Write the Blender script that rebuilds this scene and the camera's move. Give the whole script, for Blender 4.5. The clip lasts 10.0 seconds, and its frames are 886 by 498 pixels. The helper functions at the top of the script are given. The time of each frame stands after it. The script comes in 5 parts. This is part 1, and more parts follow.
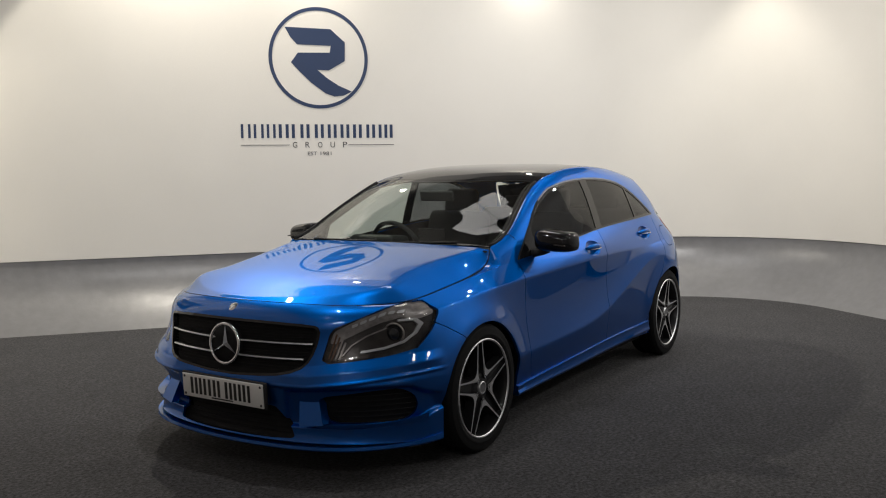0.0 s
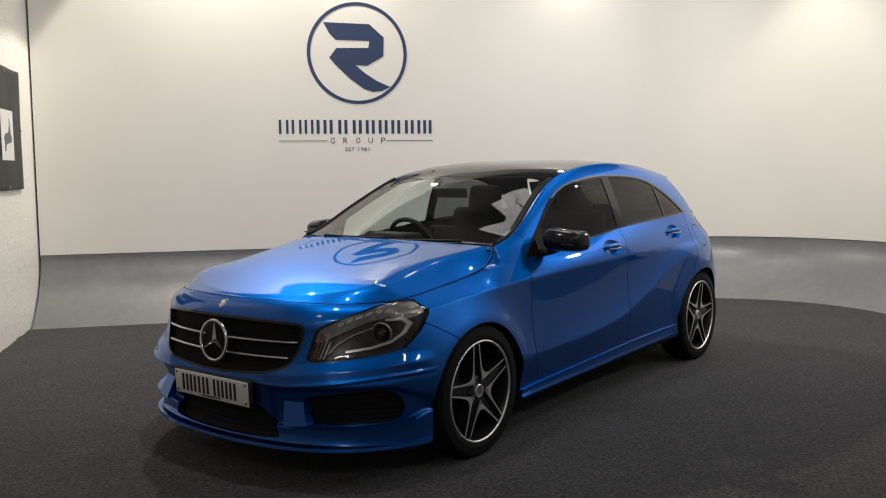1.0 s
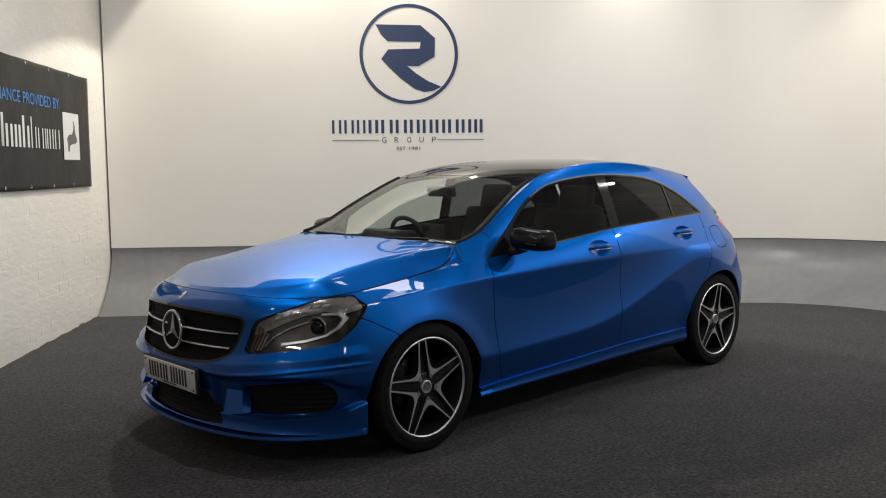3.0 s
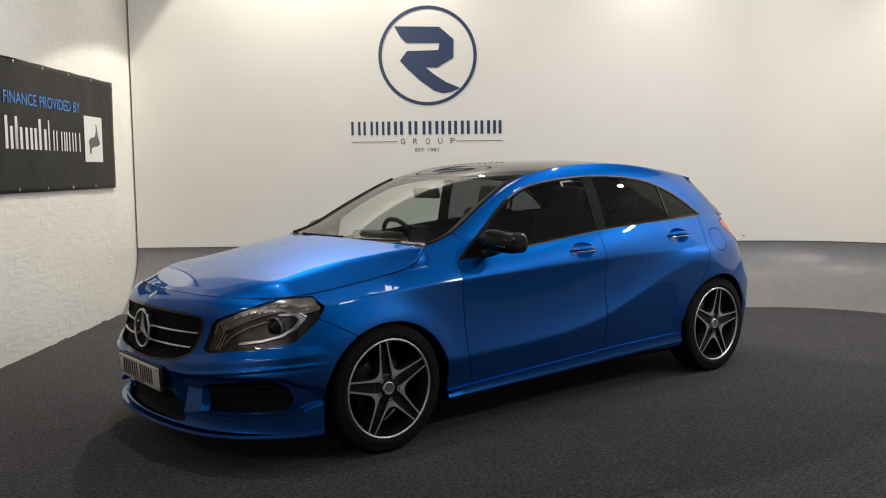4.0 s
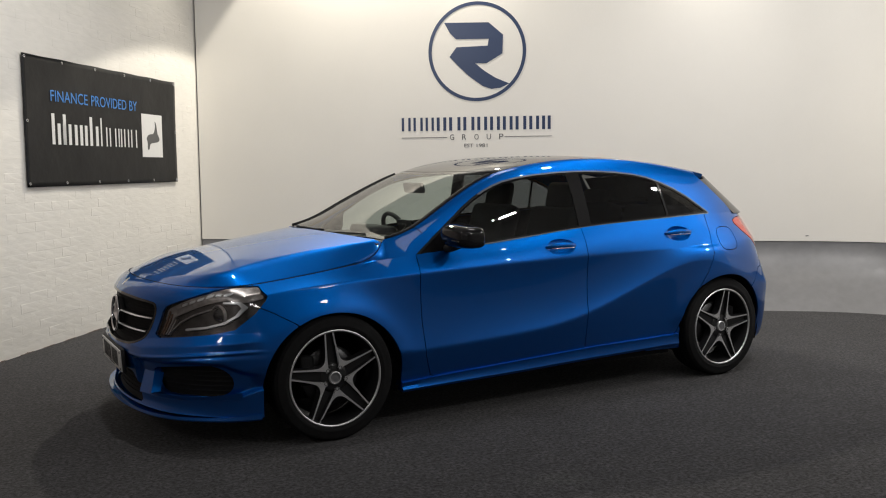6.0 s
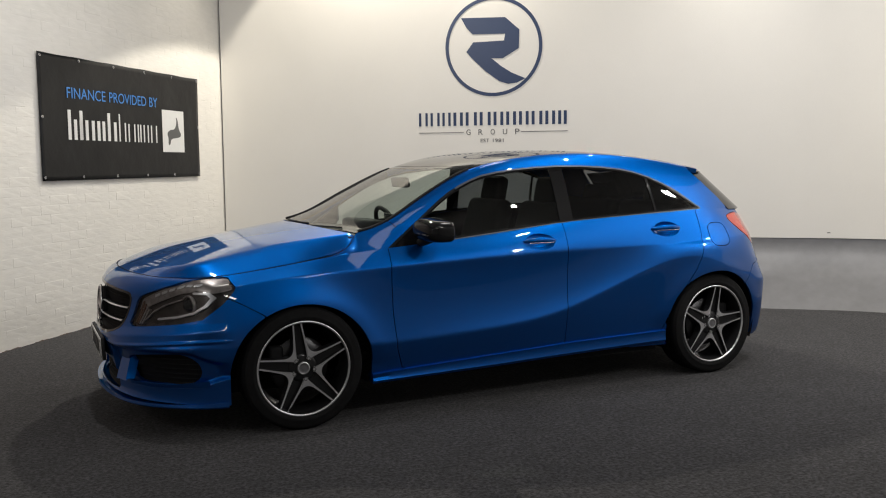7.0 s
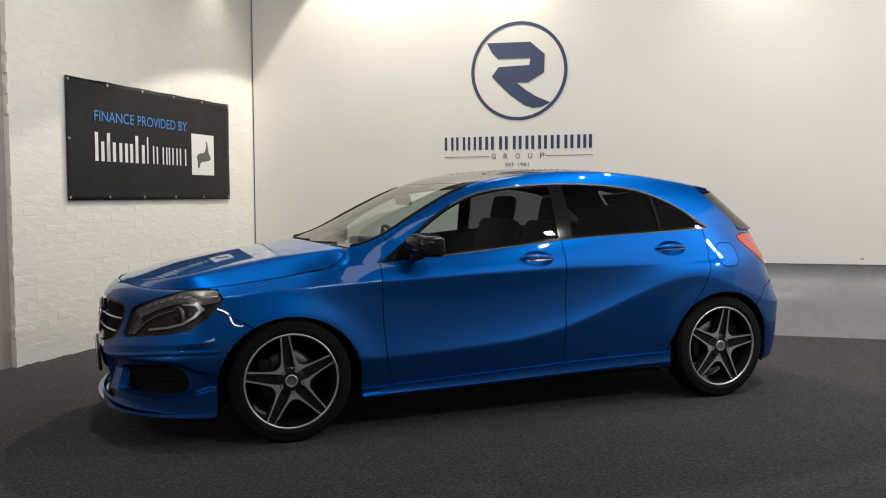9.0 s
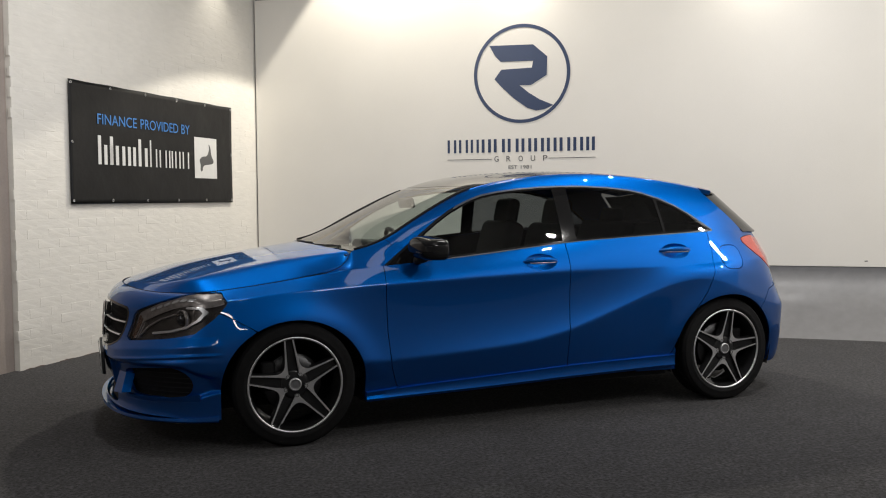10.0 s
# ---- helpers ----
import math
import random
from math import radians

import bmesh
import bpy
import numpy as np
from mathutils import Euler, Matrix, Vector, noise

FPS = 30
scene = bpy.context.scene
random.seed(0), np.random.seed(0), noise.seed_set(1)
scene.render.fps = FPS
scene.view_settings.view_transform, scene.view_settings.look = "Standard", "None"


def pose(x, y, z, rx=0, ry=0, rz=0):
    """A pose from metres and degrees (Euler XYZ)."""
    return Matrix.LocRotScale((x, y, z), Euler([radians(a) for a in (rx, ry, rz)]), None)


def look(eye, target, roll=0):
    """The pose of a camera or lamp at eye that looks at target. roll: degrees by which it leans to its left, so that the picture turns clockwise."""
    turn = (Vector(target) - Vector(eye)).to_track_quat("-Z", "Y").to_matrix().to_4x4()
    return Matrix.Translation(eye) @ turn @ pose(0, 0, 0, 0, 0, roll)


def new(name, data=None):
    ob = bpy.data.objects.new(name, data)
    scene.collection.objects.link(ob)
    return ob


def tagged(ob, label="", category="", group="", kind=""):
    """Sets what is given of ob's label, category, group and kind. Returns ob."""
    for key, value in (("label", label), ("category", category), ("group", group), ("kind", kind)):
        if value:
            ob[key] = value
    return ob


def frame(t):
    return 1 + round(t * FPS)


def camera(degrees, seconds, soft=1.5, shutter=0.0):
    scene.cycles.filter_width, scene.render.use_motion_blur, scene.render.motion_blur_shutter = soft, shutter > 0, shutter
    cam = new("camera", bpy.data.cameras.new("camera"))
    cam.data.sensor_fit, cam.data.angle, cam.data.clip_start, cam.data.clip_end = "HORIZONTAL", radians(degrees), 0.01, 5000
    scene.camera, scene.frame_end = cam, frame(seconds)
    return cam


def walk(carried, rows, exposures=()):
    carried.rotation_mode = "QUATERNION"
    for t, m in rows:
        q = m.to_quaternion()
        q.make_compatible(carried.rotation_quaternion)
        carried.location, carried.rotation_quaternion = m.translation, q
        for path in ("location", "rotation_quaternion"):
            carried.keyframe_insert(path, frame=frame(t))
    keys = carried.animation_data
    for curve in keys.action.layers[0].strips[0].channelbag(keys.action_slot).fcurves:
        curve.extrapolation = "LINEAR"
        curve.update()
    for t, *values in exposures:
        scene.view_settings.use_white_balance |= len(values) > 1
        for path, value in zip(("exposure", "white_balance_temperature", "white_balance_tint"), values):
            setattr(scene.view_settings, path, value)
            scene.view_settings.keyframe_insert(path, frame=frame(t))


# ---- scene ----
cam = camera(52.6, 10.0, soft=1.1)
PATH = [
    (0, (-5.108, -3.07, 1.393), (-3.437, -1.985, 1.218), -0.8),
    (0.5, (-4.977, -3.197, 1.379), (-3.35, -2.048, 1.202), -0.7),
    (1, (-4.784, -3.306, 1.383), (-3.21, -2.084, 1.203), -0.6),
    (1.5, (-4.648, -3.437, 1.378), (-3.126, -2.151, 1.203), -0.6),
    (2, (-4.525, -3.687, 1.383), (-3.062, -2.335, 1.21), -0.7),
    (2.5, (-4.398, -3.873, 1.381), (-2.981, -2.473, 1.202), -0.6),
    (4, (-3.831, -4.372, 1.381), (-2.582, -2.819, 1.203), -0.7),
    (4.5, (-3.664, -4.534, 1.373), (-2.464, -2.944, 1.192), -0.6),
    (5, (-3.449, -4.644, 1.363), (-2.309, -3.011, 1.178), -0.6),
    (5.5, (-3.255, -4.781, 1.362), (-2.189, -3.099, 1.181), -0.6),
    (7, (-2.657, -5.205, 1.353), (-1.792, -3.412, 1.162), -0.5),
    (7.5, (-2.462, -5.275, 1.311), (-1.635, -3.464, 1.122), -0.5),
    (8, (-2.353, -5.339, 1.278), (-1.571, -3.507, 1.096), -0.3),
    (8.5, (-2.326, -5.35, 1.269), (-1.573, -3.503, 1.118), -0.3),
    (9, (-2.323, -5.348, 1.256), (-1.577, -3.496, 1.139), -0.3),
    (9.5, (-2.335, -5.334, 1.257), (-1.591, -3.481, 1.146), -0.3),
    (10, (-2.329, -5.337, 1.257), (-1.587, -3.483, 1.146), -0.4),
]
walk(cam, [(t, look(eye, target, roll)) for t, eye, target, roll in PATH])

scene.view_settings.exposure = 0.09

# world: a dim grey hall, lit by its own lamps only
world = bpy.data.worlds.new("world")
scene.world = world
world.use_nodes = True
world.node_tree.nodes["Background"].inputs[0].default_value = (0.5, 0.5, 0.55, 1)
world.node_tree.nodes["Background"].inputs[1].default_value = 0.03

# the room lies turned against the car: u runs along the back wall, n towards it
ROOM = Matrix.Rotation(radians(-39.0), 4, "Z")
WALL_N, BRICK_U, COVE_Z, FILLET, WALL_U, CEIL, WALL_TOP = 3.38, -3.41, 0.61, 1.42, 4.71, 4.85, 3.46


def flood(u, n, z, aim, watts, size=(0.16, 0.11), colour=(1.0, 0.975, 0.945), spread=150):
    lamp = bpy.data.lights.new("flood_lamp", "AREA")
    lamp.shape, lamp.size, lamp.size_y = "RECTANGLE", size[0], size[1]
    lamp.energy, lamp.color, lamp.spread = watts, colour, radians(spread)
    ob = new("flood_lamp", lamp)
    ob.matrix_world = ROOM @ look((u, n, z), aim)
    return ob


def downlight(u, n, z, watts, half=41, blend=0.25, lean=0.0):
    lamp = bpy.data.lights.new("downlight", "SPOT")
    lamp.energy, lamp.color, lamp.spot_size, lamp.spot_blend, lamp.shadow_soft_size = watts, (1.0, 0.93, 0.80), radians(2 * half), blend, 0.05
    ob = new("downlight", lamp)
    ob.matrix_world = ROOM @ look((u, n, z), (u + z * math.tan(radians(lean)), n + 0.0001, 0.0))
    return ob


# downlights close to the walls, and LED floods high over the open floor
downlight(-1.75, 2.95, 4.70, 420, half=68.2, blend=0.03, lean=30)
for u, watts in ((-0.40, 15), (1.84, 15)):
    downlight(u, 3.14, 3.62, watts, half=84, blend=1.0)
downlight(3.95, 2.35, 3.85, 62, blend=0.9)
downlight(-3.18, 2.55, 3.85, 25, blend=0.9)
for u, watts in ((-1.9, 13), (2.5, 28)):
    flood(u, -0.7, 3.8, (u, 3.38, 0.4), watts, spread=125)
for u, n, watts in ((-2.5, -3.7, 4), (0.6, -4.0, 3)):
    flood(u, n, 3.8, (u, n + 3.2, 0.0), watts, size=(0.22, 0.14), spread=175)
flood(3.5, -3.9, 3.8, (2.6, -1.0, 0.0), 21, size=(0.70, 0.45), spread=175)
# unseen flood, added to brighten the brickwork and the car's nose
flood(-1.3, -1.6, 3.8, (-3.5, 1.0, 0.3), 31, spread=150)
for n in (0.4, -2.0):
    flood(4.55, n, 3.1, (0.5, n - 0.5, 0.4), 19, size=(0.11, 0.08), spread=160)
# ribbed roof lights over the car
for u, n, watts, wide in ((0.52, 0.95, 6, 0.26), (0.88, 0.95, 6, 0.26), (0.05, 1.80, 2.6, 0.285), (0.35, 1.80, 2.6, 0.285)):
    flood(u, n, CEIL - 0.06, (u, n + 0.001, 0.0), watts, size=(wide, 1.0), spread=175)
# a wide, dim roof light over the open floor
flood(1.85, -2.75, CEIL - 0.06, (1.85, -2.749, 0.0), 7, size=(1.2, 1.1), spread=175)
# two bright unseen floods high over the car's rear, added to light the floor
for u, n in ((2.3, 1.7), (2.9, 0.2)):
    flood(u, n, 4.4, (u, n + 0.001, 0.0), 24, size=(0.08, 0.06), spread=170)
# unseen battens deep in the hall, added as fill for bumper and wheels
for u, watts in ((-2.6, 40), (1.6, 12)):
    flood(u, -7.0, 3.85, (u, -6.999, 0.0), watts, size=(1.2, 0.15), spread=175)


# ---- materials ----
def material(name, colour, rough=0.5, metal=0.0, coat=0.0, scale=0.0, vary=0.0, bump=0.0, fine=0.0, rough_vary=0.0):
    m = bpy.data.materials.new(name)
    m.use_nodes = True
    nt = m.node_tree
    b = nt.nodes["Principled BSDF"]
    b.inputs["Base Color"].default_value = (*colour, 1)
    b.inputs["Roughness"].default_value = rough
    b.inputs["Metallic"].default_value = metal
    b.inputs["Coat Weight"].default_value = coat
    b.inputs["Coat Roughness"].default_value = 0.03
    if scale:
        tc = nt.nodes.new("ShaderNodeTexCoord")
        big = nt.nodes.new("ShaderNodeTexNoise")
        big.inputs["Scale"].default_value = scale
        big.inputs["Detail"].default_value = 6
        nt.links.new(tc.outputs["Object"], big.inputs["Vector"])
        small = nt.nodes.new("ShaderNodeTexNoise")
        small.inputs["Scale"].default_value = fine or scale * 14
        small.inputs["Detail"].default_value = 4
        nt.links.new(tc.outputs["Object"], small.inputs["Vector"])
        both = nt.nodes.new("ShaderNodeMath")
        both.operation = "ADD"
        nt.links.new(big.outputs["Fac"], both.inputs[0])
        nt.links.new(small.outputs["Fac"], both.inputs[1])
        ramp = nt.nodes.new("ShaderNodeMapRange")
        ramp.inputs["From Min"].default_value = 0.6
        ramp.inputs["From Max"].default_value = 1.4
        ramp.inputs["To Min"].default_value = 1 - vary
        ramp.inputs["To Max"].default_value = 1 + vary
        nt.links.new(both.outputs[0], ramp.inputs["Value"])
        mul = nt.nodes.new("ShaderNodeVectorMath")
        mul.operation = "SCALE"
        mul.inputs[0].default_value = colour
        nt.links.new(ramp.outputs["Result"], mul.inputs["Scale"])
        nt.links.new(mul.outputs["Vector"], b.inputs["Base Color"])
        if rough_vary:
            rr = nt.nodes.new("ShaderNodeMapRange")
            rr.inputs["To Min"].default_value = max(0.0, rough - rough_vary)
            rr.inputs["To Max"].default_value = min(1.0, rough + rough_vary)
            nt.links.new(big.outputs["Fac"], rr.inputs["Value"])
            nt.links.new(rr.outputs["Result"], b.inputs["Roughness"])
        if bump:
            bp = nt.nodes.new("ShaderNodeBump")
            bp.inputs["Strength"].default_value = 1.0
            bp.inputs["Distance"].default_value = bump
            nt.links.new(small.outputs["Fac"], bp.inputs["Height"])
            nt.links.new(bp.outputs["Normal"], b.inputs["Normal"])
    return m


def glass(name, tint, ior=1.5):
    m = bpy.data.materials.new(name)
    m.use_nodes = True
    nt = m.node_tree
    nt.nodes.remove(nt.nodes["Principled BSDF"])
    clear = nt.nodes.new("ShaderNodeBsdfTransparent")
    clear.inputs["Color"].default_value = (*tint, 1)
    gloss = nt.nodes.new("ShaderNodeBsdfGlossy")
    gloss.inputs["Roughness"].default_value = 0.01
    edge_on = nt.nodes.new("ShaderNodeLayerWeight")
    edge_on.inputs["Blend"].default_value = 0.5
    power = nt.nodes.new("ShaderNodeMath")
    power.operation = "POWER"
    power.inputs[1].default_value = 5.0
    nt.links.new(edge_on.outputs["Facing"], power.inputs[0])
    fr = nt.nodes.new("ShaderNodeMapRange")
    fr.inputs["To Min"].default_value = ((ior - 1) / (ior + 1)) ** 2
    nt.links.new(power.outputs[0], fr.inputs["Value"])
    mix = nt.nodes.new("ShaderNodeMixShader")
    nt.links.new(fr.outputs[0], mix.inputs[0])
    nt.links.new(clear.outputs[0], mix.inputs[1])
    nt.links.new(gloss.outputs[0], mix.inputs[2])
    nt.links.new(mix.outputs[0], nt.nodes["Material Output"].inputs["Surface"])
    return m


PAINT = material("blue_metallic_paint", (0.0006, 0.106, 0.445), 0.44, 1.0, 1.0, 900, 0.12, 0.0, 2600)
PAINT.node_tree.nodes["Principled BSDF"].inputs["Coat Roughness"].default_value = 0.012
PAINT.node_tree.nodes["Principled BSDF"].inputs["Specular Tint"].default_value = (0.0, 0.55, 0.80, 1)
GLOSS_BLACK = material("gloss_black", (0.012, 0.012, 0.013), 0.06, 0.0, 0.0)
PLASTIC = material("black_plastic", (0.026, 0.026, 0.027), 0.55, 0, 0, 60, 0.2, 0.0003, 900)
DARK = material("dark_trim", (0.016, 0.016, 0.017), 0.7, 0, 0, 40, 0.25)
RUBBER = material("tyre_rubber", (0.012, 0.012, 0.0125), 0.75, 0, 0, 30, 0.25, 0.0004, 700)
TRIM = material("satin_trim", (0.12, 0.13, 0.15), 0.48, 1.0)
BRIGHT = material("bright_trim", (0.86, 0.87, 0.88), 0.36, 1.0)
CHROME = material("chrome", (0.80, 0.81, 0.83), 0.16, 1.0)
ALLOY = material("machined_alloy", (0.90, 0.90, 0.91), 0.42, 1.0, 0.3, 200, 0.06)
RIM_BLACK = material("black_alloy", (0.016, 0.016, 0.017), 0.3, 0.0, 0.6)
STEEL = material("brake_steel", (0.10, 0.10, 0.103), 0.4, 1.0, 0, 80, 0.2)
CAP_GREY = material("cap_grey", (0.34, 0.34, 0.35), 0.4, 0.9)
LENS = glass("clear_lens", (0.75, 0.76, 0.78))
SCREEN = glass("windscreen_glass", (0.80, 0.86, 0.82))
SIDE_GLASS = glass("side_glass", (0.60, 0.65, 0.63))
PRIVACY = glass("privacy_glass", (0.16, 0.17, 0.18))
LAMP_DARK = material("smoked_lamp_bowl", (0.075, 0.065, 0.058), 0.28, 0.6, 0, 26, 0.8)
LAMP_RIB = material("smoked_lamp_rib", (0.42, 0.38, 0.35), 0.28, 0.6, 0, 40, 0.5)
SILVER = material("lamp_reflector", (0.85, 0.84, 0.82), 0.3, 0.8)
AMBER = material("amber_reflector", (0.26, 0.15, 0.10), 0.25, 0.3)
RED = material("tail_lamp_red", (0.50, 0.035, 0.02), 0.12, 0, 0.4, 60, 0.35)
CLOTH = material("dark_seat_cloth", (0.022, 0.022, 0.023), 0.85, 0, 0, 40, 0.3, 0.0006, 900)
for dull, amount in ((RUBBER, 0.12), (DARK, 0.15), (PLASTIC, 0.25), (RIM_BLACK, 0.3)):
    dull.node_tree.nodes["Principled BSDF"].inputs["Specular IOR Level"].default_value = amount
PLATE_WHITE = material("plate_white", (0.74, 0.74, 0.72), 0.35, 0, 0.3, 60, 0.04)
PLATE_BLACK = material("plate_black", (0.012, 0.012, 0.012), 0.4)

COVE_SPEC = 0.5
WALL_WHITE = material("white_wall_paint", (0.78, 0.755, 0.705), 0.45, 0, 0, 1.3, 0.04, 0.0006, 160, 0.1)
BRICK_WHITE = material("white_brick_paint", (0.83, 0.805, 0.75), 0.42, 0, 0, 3.0, 0.05, 0.0026, 20, 0.12)
nt = BRICK_WHITE.node_tree
flat = nt.nodes.new("ShaderNodeMapping")
flat.inputs["Scale"].default_value = (0.45, 0.45, 1.6)
source = next(n for n in nt.nodes if n.type == "TEX_COORD")
for node in nt.nodes:
    if node.type == "TEX_NOISE" and node.inputs["Scale"].default_value > 10:
        nt.links.new(source.outputs["Object"], flat.inputs["Vector"])
        nt.links.new(flat.outputs["Vector"], node.inputs["Vector"])
COVE_GREY = material("grey_vinyl", (0.172, 0.172, 0.178), 0.36, 0, 0, 2.6, 0.12, 0.0020, 12, 0.16)
COVE_GREY.node_tree.nodes["Principled BSDF"].inputs["Specular IOR Level"].default_value = COVE_SPEC


def carpet():
    """Short charcoal pile: a centimetre-fine fleck, dull patches where feet have walked, and a few pale bits of lint."""
    m = material("charcoal_carpet", (0.031, 0.030, 0.032), 0.95)
    nt = m.node_tree
    b = nt.nodes["Principled BSDF"]
    b.inputs["Specular IOR Level"].default_value = 0.1
    b.inputs["Sheen Weight"].default_value = 0.10
    b.inputs["Sheen Roughness"].default_value = 0.6
    tc = nt.nodes.new("ShaderNodeTexCoord")

    def noise_at(scale, detail, low, high, lo, hi):
        n = nt.nodes.new("ShaderNodeTexNoise")
        n.inputs["Scale"].default_value, n.inputs["Detail"].default_value, n.inputs["Roughness"].default_value = scale, detail, 0.75
        nt.links.new(tc.outputs["Object"], n.inputs["Vector"])
        r = nt.nodes.new("ShaderNodeMapRange")
        for key, value in (("From Min", low), ("From Max", high), ("To Min", lo), ("To Max", hi)):
            r.inputs[key].default_value = value
        nt.links.new(n.outputs["Fac"], r.inputs["Value"])
        return n, r.outputs["Result"]

    def maths(kind, p, q):
        k = nt.nodes.new("ShaderNodeMath")
        k.operation = kind
        for i, v in enumerate((p, q)):
            if isinstance(v, float):
                k.inputs[i].default_value = v
            else:
                nt.links.new(v, k.inputs[i])
        return k.outputs[0]
    pile, fleck = noise_at(52, 5, 0.38, 0.64, 0.0, 2.2)
    patch = noise_at(2.2, 4, 0.35, 0.65, 0.86, 1.14)[1]
    blotch = noise_at(15, 4, 0.35, 0.65, 0.74, 1.26)[1]
    lint = noise_at(70, 1, 0.80, 0.83, 0.0, 3.0)[1]
    total = maths("ADD", maths("MULTIPLY", maths("MULTIPLY", fleck, patch), blotch), lint)
    mul = nt.nodes.new("ShaderNodeVectorMath")
    mul.operation = "SCALE"
    mul.inputs[0].default_value = (0.031, 0.030, 0.032)
    nt.links.new(total, mul.inputs["Scale"])
    nt.links.new(mul.outputs["Vector"], b.inputs["Base Color"])
    bp = nt.nodes.new("ShaderNodeBump")
    bp.inputs["Distance"].default_value = 0.0015
    nt.links.new(pile.outputs["Fac"], bp.inputs["Height"])
    nt.links.new(bp.outputs["Normal"], b.inputs["Normal"])
    return m


CARPET = carpet()
CHIP = material("bare_brick", (0.16, 0.12, 0.095), 0.9, 0, 0, 14, 0.5, 0.003, 90)
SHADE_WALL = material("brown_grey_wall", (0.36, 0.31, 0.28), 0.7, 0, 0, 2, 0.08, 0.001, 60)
CEILING = material("dark_ceiling", (0.20, 0.20, 0.206), 0.8, 0, 0, 2, 0.05)
# for the unseen walls; its tone sets the fill on the car
HALL = material("unseen_hall_wall", (0.34, 0.34, 0.345), 0.8, 0, 0, 1.5, 0.1)
NAVY = material("navy_vinyl", (0.022, 0.042, 0.105), 0.4, 0, 0, 8, 0.06)
GREY_VINYL = material("dark_grey_vinyl", (0.085, 0.082, 0.085), 0.45, 0, 0, 8, 0.06)
BANNER = material("black_banner_pvc", (0.009, 0.009, 0.0095), 0.45, 0, 0, 6, 0.25, 0.008, 4.0)
BANNER.node_tree.nodes["Principled BSDF"].inputs["Specular IOR Level"].default_value = 0.3
BANNER_BLUE = material("banner_blue_ink", (0.06, 0.24, 0.62), 0.5, 0, 0, 20, 0.05)
BANNER_WHITE = material("banner_white_ink", (0.75, 0.75, 0.74), 0.5, 0, 0, 20, 0.04)
BANNER_GREY = material("banner_grey_ink", (0.10, 0.10, 0.10), 0.5, 0, 0, 20, 0.04)


# ---- mesh helpers ----
def mesh(name, verts, faces, mat, parent=None, label="", smooth=True, flat_from=None, m=None):
    me = bpy.data.meshes.new(name)
    me.from_pydata(verts.tolist() if isinstance(verts, np.ndarray) else verts, [], faces.tolist() if isinstance(faces, np.ndarray) else faces)
    flags = np.full(len(me.polygons), bool(smooth))
    if flat_from is not None:
        flags[flat_from:] = False
    me.polygons.foreach_set("use_smooth", flags)
    me.materials.append(mat)
    if m is not None:
        me.transform(m)
    me.update()
    ob = new(name, me)
    if parent is not None:
        ob.parent = parent
    if label:
        tagged(ob, label)
    return ob


def part(name, bm, mat, parent=None, label="", m=None, smooth=True):
    me = bpy.data.meshes.new(name)
    bm.to_mesh(me)
    bm.free()
    if m is not None:
        me.transform(m)
    for p in me.polygons:
        p.use_smooth = smooth
    me.materials.append(mat)
    ob = new(name, me)
    if parent is not None:
        ob.parent = parent
    if label:
        tagged(ob, label)
    return ob


def box(sx, sy, sz, bevel=0.0, segments=2, m=None):
    bm = bmesh.new()
    bmesh.ops.create_cube(bm, size=1.0, matrix=Matrix.Diagonal((sx, sy, sz, 1)))
    if bevel:
        bmesh.ops.bevel(bm, geom=bm.edges[:], offset=bevel, segments=segments, profile=0.5, affect="EDGES")
    if m is not None:
        bm.transform(m)
    return bm


def grid_faces(nu, nv, closed=False):
    i, j = np.meshgrid(np.arange(nu if closed else nu - 1), np.arange(nv - 1), indexing="ij")
    a = i * nv + j
    b = ((i + 1) % nu) * nv + j
    return np.stack([a, b, b + 1, a + 1], -1).reshape(-1, 4)


def lathe(profile, n=64):
    """Profile rows (radius, along y), turned about the y axis."""
    p = np.array(profile, float)
    a = np.linspace(0, 2 * np.pi, n, endpoint=False)
    v = np.stack([np.cos(a)[:, None] * p[:, 0], np.repeat(p[None, :, 1], n, 0), np.sin(a)[:, None] * p[:, 0]], -1)
    return v.reshape(-1, 3), grid_faces(n, len(p), True)


def prism(poly, depth, bevel=0.0):
    """A polygon in x, z, with its front at y = 0 and its back at y = depth."""
    bm = bmesh.new()
    f = bm.faces.new([bm.verts.new((x, 0, z)) for x, z in poly])
    r = bmesh.ops.extrude_face_region(bm, geom=[f])
    bmesh.ops.translate(bm, vec=(0, depth, 0), verts=[g for g in r["geom"] if isinstance(g, bmesh.types.BMVert)])
    bmesh.ops.recalc_face_normals(bm, faces=bm.faces[:])
    if bevel:
        bmesh.ops.bevel(bm, geom=bm.edges[:], offset=bevel, segments=1, affect="EDGES")
    return bm


def tube(points, radius, n=8):
    """A round bar along points."""
    p = [Vector(q) for q in points]
    verts, faces = [], []
    for i, q in enumerate(p):
        d = (p[min(i + 1, len(p) - 1)] - p[max(i - 1, 0)]).normalized()
        e = d.orthogonal().normalized() if i == 0 else (e - d * e.dot(d)).normalized()
        g = d.cross(e)
        verts += [q + radius * (math.cos(k * 2 * math.pi / n) * e + math.sin(k * 2 * math.pi / n) * g) for k in range(n)]
    for i in range(len(p) - 1):
        faces += [(i * n + k, i * n + (k + 1) % n, (i + 1) * n + (k + 1) % n, (i + 1) * n + k) for k in range(n)]
    faces += [tuple(range(n))[::-1], tuple((len(p) - 1) * n + k for k in range(n))]
    return verts, faces


